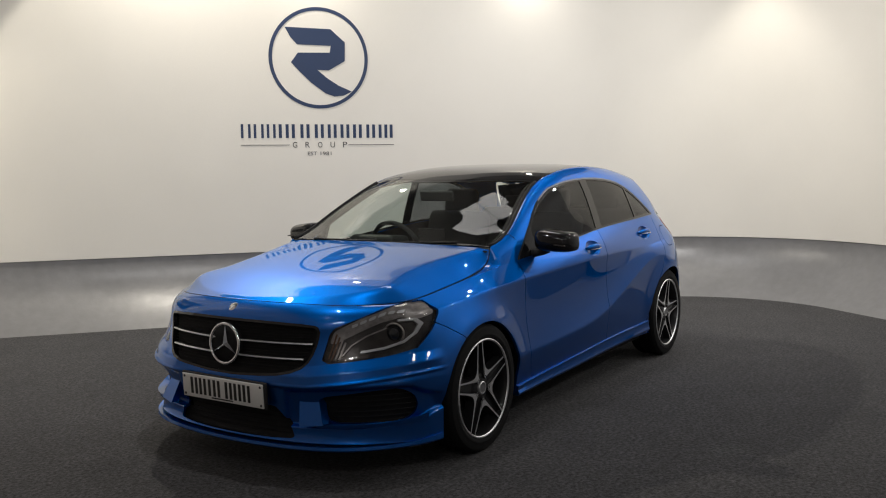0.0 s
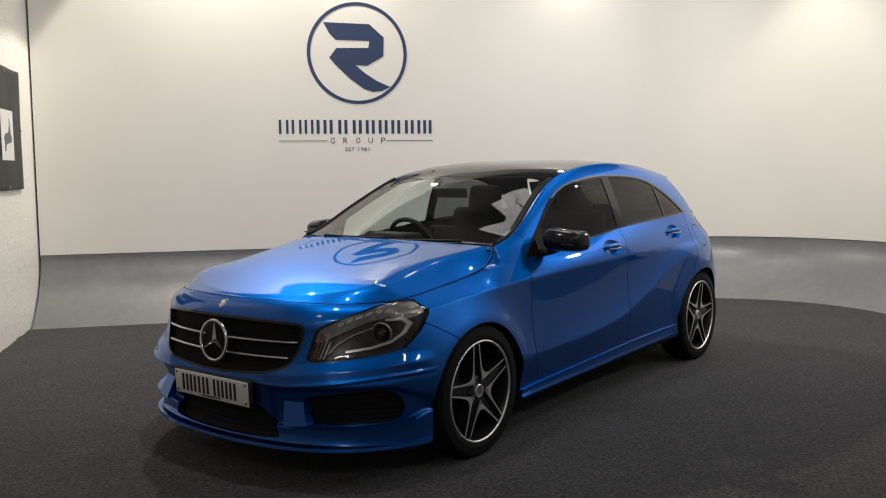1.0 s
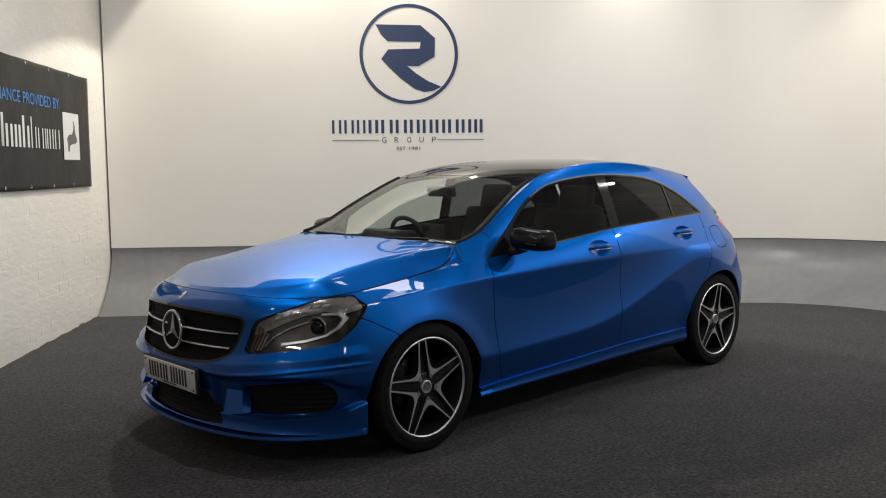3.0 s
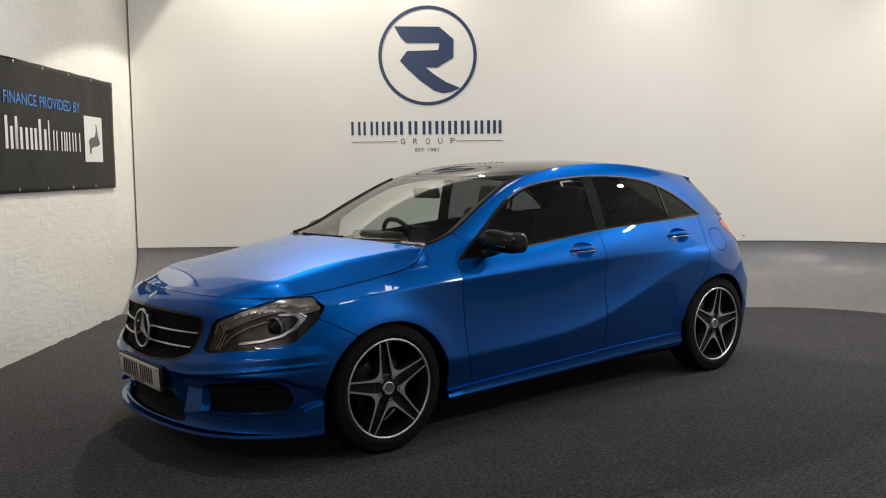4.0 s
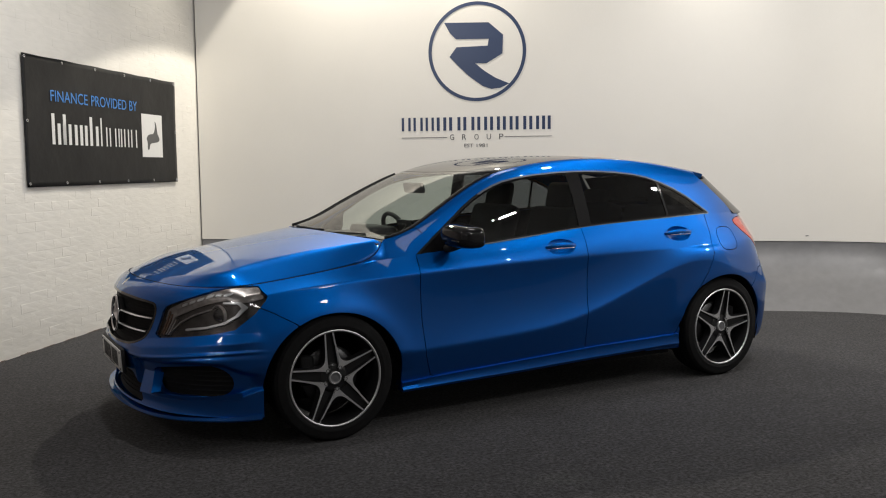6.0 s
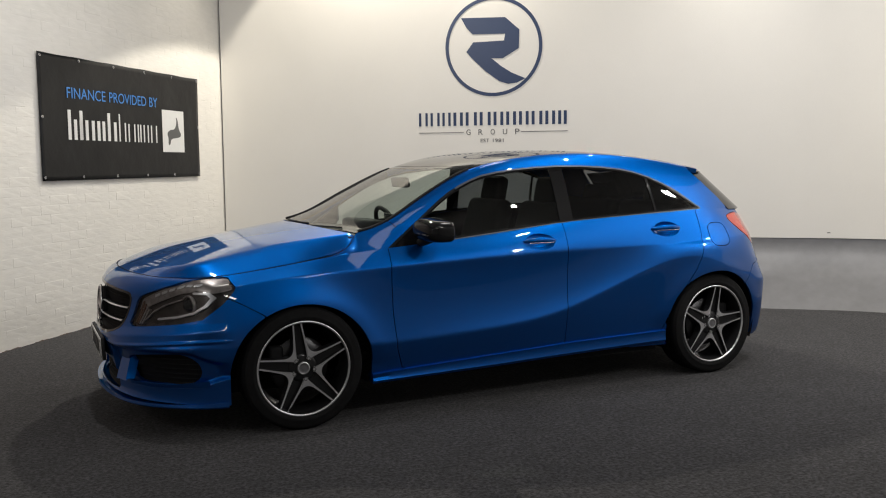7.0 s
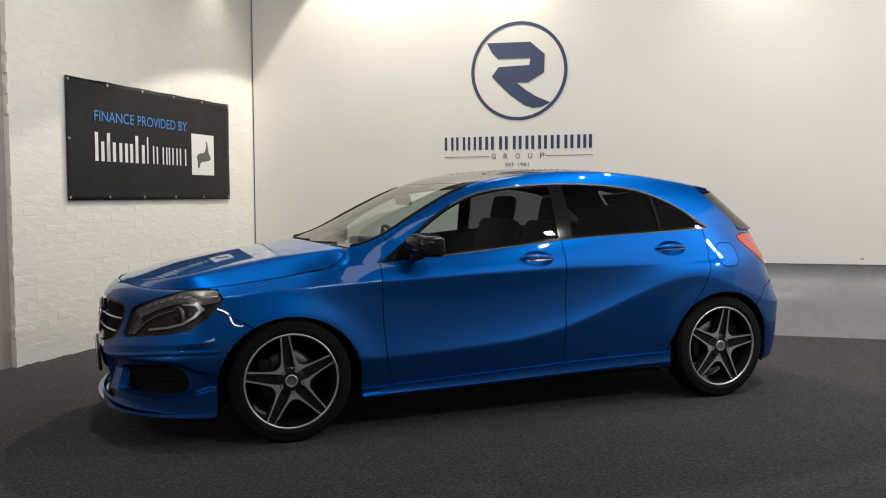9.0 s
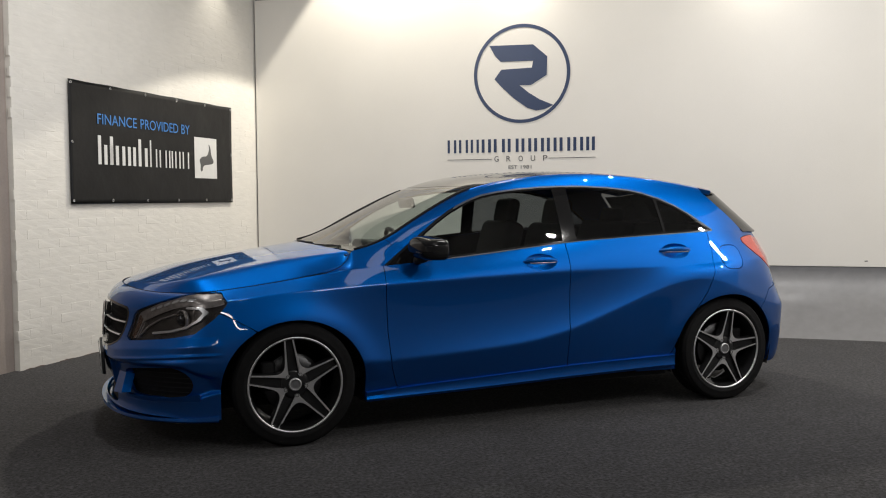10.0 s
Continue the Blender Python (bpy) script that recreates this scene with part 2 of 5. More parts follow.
def spline(xs, ys, x):
    """A natural cubic spline through the points (xs, ys), at x; ys may have columns."""
    xs, ys, x = np.array(xs, float), np.array(ys, float), np.asarray(x, float)
    n, h = len(xs), np.diff(xs)
    a, r = np.eye(n), np.zeros(ys.shape)
    slope = (np.diff(ys, axis=0).T / h).T
    for i in range(1, n - 1):
        a[i, i - 1:i + 2] = h[i - 1], 2 * (h[i - 1] + h[i]), h[i]
        r[i] = 6 * (slope[i] - slope[i - 1])
    m = np.linalg.solve(a, r)
    x = np.clip(x, xs[0], xs[-1])
    i = np.clip(np.searchsorted(xs, x) - 1, 0, n - 2)
    hi, p, q = h[i], xs[i + 1] - x, x - xs[i]
    if ys.ndim > 1:
        hi, p, q = hi[:, None], p[:, None], q[:, None]
    return m[i] * p ** 3 / (6 * hi) + m[i + 1] * q ** 3 / (6 * hi) + (ys[i] / hi - m[i] * hi / 6) * p + (ys[i + 1] / hi - m[i + 1] * hi / 6) * q


def curve_keys(keys, t):
    """A smooth curve through evenly numbered keys, at the numbers t."""
    return spline(np.arange(len(keys)), keys, t)


def smooth_at(xs, ys, x):
    shape = np.shape(x)
    return spline(xs, ys, np.ravel(x)).reshape(shape)


def rounded(poly, times=2):
    """The closed polygon with its corners cut, several times over."""
    p = np.array(poly, float)
    for _ in range(times):
        q = np.roll(p, -1, 0)
        p = np.stack([0.75 * p + 0.25 * q, 0.25 * p + 0.75 * q], 1).reshape(-1, 2)
    return p


def inside(a, b, poly):
    """Signed distance of the points (a, b) to a closed polygon, positive inside."""
    p = np.array(poly, float)
    q = np.roll(p, -1, 0)
    best, odd = np.full(a.shape, 1e9), np.zeros(a.shape, bool)
    for (x0, y0), (x1, y1) in zip(p, q):
        dx, dy = x1 - x0, y1 - y0
        t = np.clip(((a - x0) * dx + (b - y0) * dy) / max(dx * dx + dy * dy, 1e-12), 0, 1)
        best = np.minimum(best, np.hypot(a - x0 - t * dx, b - y0 - t * dy))
        if y0 != y1:
            odd ^= ((y0 > b) != (y1 > b)) & (a < dx * (b - y0) / dy + x0)
    return np.where(odd, best, -best)


def clip(verts, faces, f):
    """The piece of a mesh where f > 0, cut along f = 0: its points, its whole faces and its cut ones."""
    f = np.where(np.abs(f) < 1e-7, 1e-7, f)
    on = f[faces] > 0
    whole = faces[on.all(1)]
    extra, pieces, cut = [], [], {}
    for q in faces[on.any(1) & ~on.all(1)].tolist():
        poly = []
        for a, b in zip(q, q[1:] + q[:1]):
            if f[a] > 0:
                poly.append(a)
            if (f[a] > 0) != (f[b] > 0):
                key = (min(a, b), max(a, b))
                if key not in cut:
                    cut[key] = len(verts) + len(extra)
                    extra.append(verts[a] + f[a] / (f[a] - f[b]) * (verts[b] - verts[a]))
                poly.append(cut[key])
        if len(poly) > 2:
            pieces.append(poly)
    every = np.vstack([verts, extra]) if extra else verts
    flat = [i for q in pieces for i in q]
    used = np.unique(np.concatenate([whole.ravel(), np.array(flat, int)]))
    number = np.full(len(every), -1)
    number[used] = np.arange(len(used))
    return every[used], number[whole], [[int(number[i]) for i in q] for q in pieces]


def normals(verts, whole, pieces):
    n = np.zeros_like(verts)
    tris = [whole[:, [0, 1, 2]], whole[:, [0, 2, 3]]]
    fan = [(q[0], q[k], q[k + 1]) for q in pieces for k in range(1, len(q) - 1)]
    if fan:
        tris.append(np.array(fan))
    for t in tris:
        if len(t):
            c = np.cross(verts[t[:, 1]] - verts[t[:, 0]], verts[t[:, 2]] - verts[t[:, 0]])
            for k in range(3):
                np.add.at(n, t[:, k], c)
    return n / np.maximum(np.linalg.norm(n, axis=1, keepdims=True), 1e-12)


def panel(name, verts, faces, f, mat, parent, label="", depth=0.012, flip=False, mirror=False, offset=0.0):
    """A sheet-metal panel: the piece of a surface where f > 0, with its edges folded in by depth."""
    v, whole, pieces = clip(verts, faces, f)
    if flip:
        whole, pieces = whole[:, ::-1], [p[::-1] for p in pieces]
    n = normals(v, whole, pieces)
    v = v + offset * n
    pairs = [np.stack([whole[:, k], whole[:, (k + 1) % 4]], 1) for k in range(4)]
    loose = [(a, b) for p in pieces for a, b in zip(p, p[1:] + p[:1])]
    pairs = np.concatenate(pairs + ([np.array(loose)] if loose else []))
    big = len(v)
    code, back = pairs[:, 0] * big + pairs[:, 1], pairs[:, 1] * big + pairs[:, 0]
    rim = pairs[~np.isin(code, back)]
    q = whole.tolist() + pieces
    main = len(q)
    if depth and len(rim):
        ids = np.unique(rim)
        at = np.zeros(big, int)
        at[ids] = np.arange(len(ids))
        top, low = big + at, big + len(ids) + at
        v = np.vstack([v, v[ids], v[ids] - depth * n[ids]])
        q += np.stack([top[rim[:, 1]], top[rim[:, 0]], low[rim[:, 0]], low[rim[:, 1]]], 1).tolist()
    if mirror:
        v = v * np.array([1, -1, 1])
        q = [p[::-1] for p in q]
    return mesh(name, v, q, mat, parent, label, True, main)


def sign(name, words, width, height, mat, parent, m, thick=0.002):
    """Lettering in the built-in font, fitted to a width and a height; m places its lower left corner, x along and z up."""
    cu = bpy.data.curves.new(name, "FONT")
    cu.body, cu.extrude = words, 0.01
    cu.resolution_u = 4
    tmp = new("lettering", cu)
    me = bpy.data.meshes.new_from_object(tmp.evaluated_get(bpy.context.evaluated_depsgraph_get()))
    bpy.data.objects.remove(tmp)
    v = np.array([q.co for q in me.vertices])
    lo, hi = v.min(0), v.max(0)
    s = np.array([width, height, thick]) / (hi - lo)
    for q in me.vertices:
        c = (np.array(q.co) - lo) * s
        q.co = (c[0], -c[2], c[1])
    me.transform(m)
    me.materials.clear()
    me.materials.append(mat)
    me.name = name
    ob = new(name, me)
    ob.parent = parent
    return ob


def empty(name, label, category, group="", kind=""):
    return tagged(new(name), label, category, group, kind)


# ---- the room ----
def room_mesh(name, verts, faces, mat, label, smooth=False):
    ob = mesh(name, verts, faces, mat, None, "", smooth, m=ROOM)
    return tagged(ob, label, "", "", "structure")


def slab(name, u0, u1, n0, n1, z0, z1, mat, label):
    ob = part(name, box(u1 - u0, n1 - n0, z1 - z0), mat, None, "", ROOM @ Matrix.Translation(((u0 + u1) / 2, (n0 + n1) / 2, (z0 + z1) / 2)), False)
    return tagged(ob, label, "", "", "structure")


BACK_N, EAST_END = -9.0, 0.55
slab("floor", -7.0, 6.0, BACK_N - 0.3, 4.5, -0.12, 0.0, CARPET, "charcoal grey short-pile carpet floor, slightly worn")
slab("ceiling", -7.0, 6.0, BACK_N - 0.3, 4.5, CEIL, CEIL + 0.12, CEILING, "plain dark ceiling over the showroom")


def back_line(inset):
    """The plan of back wall, rounded corner and right-hand wall; inset: how far in front of the white face."""
    pts = [(BRICK_U + 0.013, WALL_N - inset)]
    r = FILLET + 0.51 - inset
    cu, cn = WALL_U - 0.51 - FILLET, WALL_N - 0.51 - FILLET
    pts += [(BRICK_U + 0.03 + k * (cu - BRICK_U - 0.03) / 24, WALL_N - inset) for k in range(24)]
    pts += [(cu + r * math.sin(a), cn + r * math.cos(a)) for a in np.linspace(0, math.pi / 2, 40)]
    pts += [(WALL_U - inset, n) for n in np.linspace(cn - 0.1, EAST_END, 6)]
    return pts


def swept(name, section, mat, label, closed):
    """A wall section, rows of (inset, z), swept along the back wall's plan."""
    rows = [back_line(i) for i, z in section]
    v = [(rows[k][j][0], rows[k][j][1], section[k][1]) for j in range(len(rows[0])) for k in range(len(section))]
    ns, nj = len(section), len(rows[0])
    f = [(j * ns + k, (j + 1) * ns + k, (j + 1) * ns + (k + 1) % ns, j * ns + (k + 1) % ns) for j in range(nj - 1) for k in range(ns if closed else ns - 1)]
    ob = room_mesh(name, v, f, mat, label, True)
    ob.data.set_sharp_from_angle(angle=radians(40))
    return ob


wall_north = swept("wall_north", [(0.0, COVE_Z), (0.0, 1.2), (0.0, 2.2), (0.0, 3.2), (0.0, WALL_TOP), (-0.15, WALL_TOP), (-0.15, COVE_Z)], WALL_WHITE,
                   "smooth cream-white painted wall, rounded into the next wall", True)
# a small scuff just above the skirting
part("scuff_mark", prism([(2.818, 0.660), (2.826, 0.657), (2.846, 0.658), (2.850, 0.663), (2.842, 0.667), (2.822, 0.666)], 0.003), GREY_VINYL, wall_north, "", ROOM @ Matrix.Translation((0, WALL_N - 0.002, 0)), False)
cove = [(-0.008 + 0.518 * (1 - z / COVE_Z) ** 2.1, z) for z in np.linspace(0.0, COVE_Z - 0.004, 20)]
swept("baseboard", cove + [(-0.15, COVE_Z - 0.004), (-0.15, 0.0)], COVE_GREY, "grey vinyl skirting, coved up from the floor to the white wall", True)

# brick wall: a plain core with painted bricks before it
BRICK_END = -0.23
wall_west = slab("wall_west", BRICK_U - 0.25, BRICK_U - 0.0045, BRICK_END, WALL_N + 0.05, 0, CEIL, BRICK_WHITE, "white-painted brick wall with thick old paint, chipped at the floor")
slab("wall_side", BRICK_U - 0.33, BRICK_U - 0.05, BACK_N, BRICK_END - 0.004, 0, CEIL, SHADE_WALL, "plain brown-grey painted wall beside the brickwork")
# unseen walls, added to close the hall and give the car something to reflect
slab("wall_east", WALL_U - 0.02, WALL_U + 0.2, BACK_N, EAST_END, 0, CEIL, HALL, "plain dark unseen wall, added to close the hall")
slab("wall_far", -7.0, 6.0, 4.30, 4.50, 0, CEIL, HALL, "plain dark unseen wall, added as backing behind the white partition")
slab("wall_end", 5.80, 6.0, EAST_END, 4.30, 0, CEIL, HALL, "plain dark unseen wall, added to close the hall")
slab("wall_south", -7.0, 6.0, BACK_N - 0.25, BACK_N, 0, CEIL, HALL, "plain dim unseen wall, added to close the hall")

# ---- sign on the back wall ----
def wall_sign():
    thing = empty("wall_sign", "navy and grey vinyl company sign on the white wall", "sign")
    at = ROOM @ Matrix.Translation((0, WALL_N - 0.003, 0))
    cu, cz = -0.389, 2.522
    v, f = lathe([(0.497, 0.0), (0.463, 0.0), (0.463, 0.003), (0.497, 0.003), (0.497, 0.0)], 96)
    mesh("ring", v, f, NAVY, thing, "", False, m=at @ Matrix.Translation((cu, 0, cz)))
    # the folded-ribbon emblem: an upper bar with a bent end, and a swept tail
    tail = [(-0.408, 2.405), (-0.31, 2.325), (-0.20, 2.255), (-0.062, 2.196), (-0.15, 2.155), (-0.24, 2.145), (-0.33, 2.175), (-0.473, 2.279), (-0.60, 2.40)]
    outline = [(-0.668, 2.476), (-0.597, 2.570), (-0.280, 2.577), (-0.268, 2.645), (-0.602, 2.650), (-0.665, 2.715), (-0.721, 2.817), (-0.268, 2.808), (-0.124, 2.682), (-0.130, 2.497), (-0.292, 2.402)] + tail
    part("emblem", prism(outline, 0.003), NAVY, thing, "", at, False)
    # company name as plain bars
    u = -1.174
    for k, wide in enumerate((0.105, 0.108, 0.098, 0.110, 0.128, 0.125, 0.112, 0.112, 0.110, 0.120, 0.110, 0.098)):
        stroke = 0.024 if k < 3 else 0.030
        for v0 in (u, u + wide - 0.012 - stroke):
            part("name_bar", prism([(v0, 1.733), (v0 + stroke, 1.733), (v0 + stroke, 1.868), (v0, 1.868)], 0.003), NAVY, thing, "", at, False)
        u += wide + 0.0185
    for u0, u1 in ((-1.175, -0.702), (-0.110, 0.365)):
        part("rule", prism([(u0, 1.662), (u1, 1.662), (u1, 1.667), (u0, 1.667)], 0.003), GREY_VINYL, thing, "", at, False)
    u = -0.673
    for c in "GROUP":
        sign("letter", c, 0.044, 0.056, GREY_VINYL, thing, at @ Matrix.Translation((u, 0.003, 1.638)))
        u += 0.1265
    sign("date_word", "EST", 0.092, 0.036, GREY_VINYL, thing, at @ Matrix.Translation((-0.525, 0.003, 1.561)))
    sign("date_word", "1981", 0.110, 0.036, GREY_VINYL, thing, at @ Matrix.Translation((-0.397, 0.003, 1.561)))
    return thing


wall_sign()


# ---- banner on the brick wall ----
def banner():
    thing = empty("banner", "black printed vinyl banner with eyelets, hung on white brickwork", "banner")
    n0, n1, z0, z1 = 0.348, 2.824, 1.240, 2.234
    at = ROOM @ Matrix.Translation((BRICK_U + 0.014, 0, 0)) @ Matrix.Rotation(radians(90), 4, "Z")

    def wave(x, z):
        return 0.006 * math.sin(5.1 * x + 1.3 * z) * math.sin(2.3 * z + 0.7 * x) + 0.004 * math.sin(11 * x - 6 * z)
    nx, nz = 60, 26
    v = []
    for i in range(nx):
        for j in range(nz):
            x, z = n0 + (n1 - n0) * i / (nx - 1), z0 + (z1 - z0) * j / (nz - 1)
            edge = 0.004 * math.sin(math.pi * 5 * i / (nx - 1)) ** 2
            zz = z - edge * (1 if j == nz - 1 else 0)
            v.append((x, -0.005 + 0.35 * wave(x, z), zz))
    front = grid_faces(nx, nz)
    k = len(v)
    v += [(x, y + 0.002, z) for x, y, z in v]
    rim = [(i * nz, (i + 1) * nz) for i in range(nx - 1)] + [((nx - 1) * nz + j, (nx - 1) * nz + j + 1) for j in range(nz - 1)]
    rim += [((i + 1) * nz + nz - 1, i * nz + nz - 1) for i in range(nx - 1)] + [(j + 1, j) for j in range(nz - 1)]
    faces = [tuple(q) for q in front.tolist()] + [tuple(i + k for i in q[::-1]) for q in front.tolist()] + [(b, a, a + k, b + k) for a, b in rim]
    mesh("sheet", v, faces, BANNER, thing, "", True, m=at)
    ink = at @ Matrix.Translation((0, -0.0088, 0))
    for word, x, wide in (("FINANCE", 0.682, 0.525), ("PROVIDED", 1.262, 0.580), ("BY", 1.895, 0.140)):
        sign("slogan_word", word, wide, 0.088, BANNER_BLUE, thing, ink @ Matrix.Translation((x, 0, 1.900)), 0.001)
    # the lender's name as plain bars: five heavy, five light
    x = 0.674
    for wide, high, low in ((0.135, 0.24, 0), (0.055, 0.24, 0), (0.145, 0.165, 0), (0.130, 0.165, 0), (0.150, 0.24, 0), (0.125, 0.24, 0), (0.130, 0.160, 0), (0.080, 0.160, 0), (0.105, 0.160, 0), (0.125, 0.160, 0)):
        stroke = 0.040 if x < 1.35 else 0.020
        for x0, top in ((x + 0.008, high), (x + wide - 0.010 - stroke, min(high, 0.165))):
            if wide > 0.06 or x0 < x + 0.01:
                part("name_bar", prism([(x0, 1.567), (x0 + stroke, 1.567), (x0 + stroke, 1.567 + top), (x0, 1.567 + top)], 0.001), BANNER_WHITE, thing, "", ink, False)
        x += wide + 0.019
    part("logo_panel", prism([(2.112, 1.482), (2.516, 1.482), (2.516, 1.886), (2.112, 1.886)], 0.001), BANNER_WHITE, thing, "", ink, False)
    blob = rounded([(2.19, 1.66), (2.25, 1.70), (2.34, 1.70), (2.38, 1.78), (2.36, 1.83), (2.40, 1.80), (2.41, 1.71), (2.46, 1.66), (2.44, 1.63), (2.36, 1.62), (2.26, 1.61), (2.25, 1.55), (2.21, 1.55), (2.22, 1.62)], 2)
    part("logo_shape", prism(list(blob), 0.001), BANNER_GREY, thing, "", ink @ Matrix.Translation((0, -0.0012, 0)), False)
    eye = [(0.012, 0.0), (0.012, -0.003), (0.006, -0.003), (0.006, 0.0)]
    for k in range(6):
        for z in (z0 + 0.025, z1 - 0.025):
            v, f = lathe(eye, 16)
            mesh("eyelet", v, f, CHROME, thing, "", True, m=at @ Matrix.Translation((n0 + 0.025 + (n1 - n0 - 0.05) * k / 5, -0.007, z)))
    for x in (n0 + 0.025, n1 - 0.025):
        v, f = lathe(eye, 16)
        mesh("eyelet", v, f, CHROME, thing, "", True, m=at @ Matrix.Translation((x, -0.008, (z0 + z1) / 2)))
    return thing


banner()

# ---- the car: it faces -x, its near side is y < 0 ----
car = empty("hatchback_car", "bright metallic blue five-door hatchback with black roof, parked on the carpet", "car")

# widest plan outline, from the middle of the nose round the side to the middle of the tail
OUT = [(-2.255, 0), (-2.235, 0.27), (-2.185, 0.48), (-2.085, 0.66), (-1.925, 0.795), (-1.73, 0.868), (-1.35, 0.888), (-0.95, 0.872), (-0.3, 0.872), (0.3, 0.874),
       (0.95, 0.885), (1.35, 0.893), (1.65, 0.868), (1.87, 0.765), (2.005, 0.5), (2.05, 0)]
# six levels from the underside to the shoulder: height and distance inside the outline at each of the sixteen stations
LEVEL_Z = [
    [0.195, 0.195, 0.195, 0.193, 0.185, 0.176, 0.18, 0.20, 0.21, 0.22, 0.23, 0.22, 0.20, 0.20, 0.21, 0.21],
    [0.28, 0.28, 0.28, 0.28, 0.28, 0.28, 0.26, 0.245, 0.272, 0.295, 0.307, 0.30, 0.30, 0.30, 0.30, 0.30],
    [0.46, 0.46, 0.46, 0.46, 0.46, 0.46, 0.42, 0.402, 0.428, 0.518, 0.735, 0.72, 0.60, 0.56, 0.56, 0.56],
    [0.58, 0.58, 0.58, 0.58, 0.59, 0.60, 0.60, 0.60, 0.62, 0.67, 0.79, 0.80, 0.74, 0.71, 0.71, 0.71],
    [0.70, 0.70, 0.70, 0.705, 0.722, 0.752, 0.788, 0.803, 0.824, 0.838, 0.845, 0.86, 0.87, 0.87, 0.87, 0.87],
    [0.803, 0.802, 0.797, 0.790, 0.790, 0.80, 0.842, 0.894, 0.942, 1.00, 1.03, 1.045, 1.04, 1.03, 1.03, 1.03],
]
LEVEL_D = [
    [0.02, 0.02, 0.02, 0.015, 0.01, 0.005, 0.03, 0.045, 0.045, 0.045, 0.045, 0.04, 0.07, 0.05, 0.06, 0.07],
    [0.03, 0.03, 0.03, 0.02, 0.01, 0.005, 0.02, 0.035, 0.033, 0.033, 0.035, 0.03, 0.052, 0.02, 0.02, 0.02],
    [0.0, -0.006, -0.013, -0.014, -0.010, 0.0, 0.0, 0.013, 0.011, 0.010, 0.014, 0.004, 0.026, 0.0, 0.0, 0.0],
    [0.020, 0.024, 0.036, 0.047, 0.040, 0.022, 0.014, 0.034, 0.040, 0.038, 0.027, 0.020, 0.035, 0.05, 0.05, 0.05],
    [0.030, 0.035, 0.052, 0.082, 0.082, 0.068, 0.054, 0.040, 0.031, 0.034, 0.046, 0.052, 0.070, 0.10, 0.09, 0.09],
    [0.118, 0.120, 0.130, 0.147, 0.148, 0.146, 0.150, 0.092, 0.102, 0.106, 0.125, 0.150, 0.190, 0.20, 0.17, 0.16],
]
NU, NV = 460, 150
U = np.linspace(0, 15, NU)
keys = np.array(OUT, float)
ends = np.vstack([keys[3:0:-1] * (1, -1), keys, keys[-2:-5:-1] * (1, -1)])


def outline(t):
    return spline(np.arange(-3, 19), ends, t)


plan = outline(U)
way = np.gradient(plan, axis=0)
way[0], way[-1] = (0, 1), (0, -1)
way /= np.linalg.norm(way, axis=1, keepdims=True)
outward = np.stack([-way[:, 1], way[:, 0]], 1)
LZ = np.stack([curve_keys(k, U) for k in LEVEL_Z], 1)
LD = np.stack([curve_keys(k, U) for k in LEVEL_D], 1)


def up(levels, bulge):
    """Level values at NV steps: a parabola over levels 0-2 and 2-4, a bulged line over 4-5."""
    v = np.linspace(0, 5, NV)
    a, b, c, d, e, g = [levels[:, k:k + 1] for k in range(6)]

    def para(p, q, r, s):
        return p * (s - 1) * (s - 2) / 2 - q * s * (s - 2) + r * s * (s - 1) / 2
    s = v[None, :]
    low, mid, top = para(a, b, c, s), para(c, d, e, s - 2), e + (g - e) * (s - 4) + bulge * 4 * (s - 4) * (5 - s)
    w = np.where(s < 2, low, np.where(s < 4, mid, top))
    k = np.exp(-0.5 * (np.arange(-8, 9) / 1.1) ** 2)
    k /= k.sum()
    pad = np.concatenate([2 * w[:, :1] - w[:, 8:0:-1], w, 2 * w[:, -1:] - w[:, -2:-10:-1]], 1)
    return sum(k[i] * pad[:, i:i + NV] for i in range(17))


TZ, TD = up(LZ, np.interp(U, [4.0, 4.8, 7.5, 8.0], [0.011, -0.002, -0.002, 0.0])[:, None]), up(LD, np.interp(U, [4.2, 5.0, 7.0, 8.0, 9.0, 10.0], [-0.012, 0.0, -0.002, -0.012, -0.010, 0.0])[:, None])
# the bumper: a crease under the lamps, a lip, and below it a hollow that holds the fin and the side intake
HOLLOW = [(0.325, 0.262), (0.335, 0.36), (0.35, 0.428), (0.45, 0.436), (0.60, 0.444), (0.74, 0.447), (0.815, 0.438), (0.862, 0.385), (0.868, 0.318), (0.83, 0.276), (0.65, 0.264)]
ty = plan[:, 1:2] - outward[:, 1:2] * TD
tx = plan[:, 0:1] - outward[:, 0:1] * TD
deep = np.where(tx < -1.5, inside(ty, TZ, HOLLOW), -1.0)
ease = np.clip(deep / 0.014 + 0.35, 0, 1)
reach = np.clip((ty - 0.22) / 0.12, 0, 1) * np.clip((-1.70 - tx) / 0.12, 0, 1)
rise = TZ - 0.045 * np.clip((ty - 0.45) / 0.40, 0, 1)
fold_up = np.interp(rise, [0.440, 0.452, 0.462, 0.497, 0.505, 0.540], [0.0, 0.010, 0.003, 0.013, 0.012, 0.0])
TD = TD + 0.024 * ease * ease * (3 - 2 * ease) - np.where(tx < -1.5, fold_up * reach, 0.0)
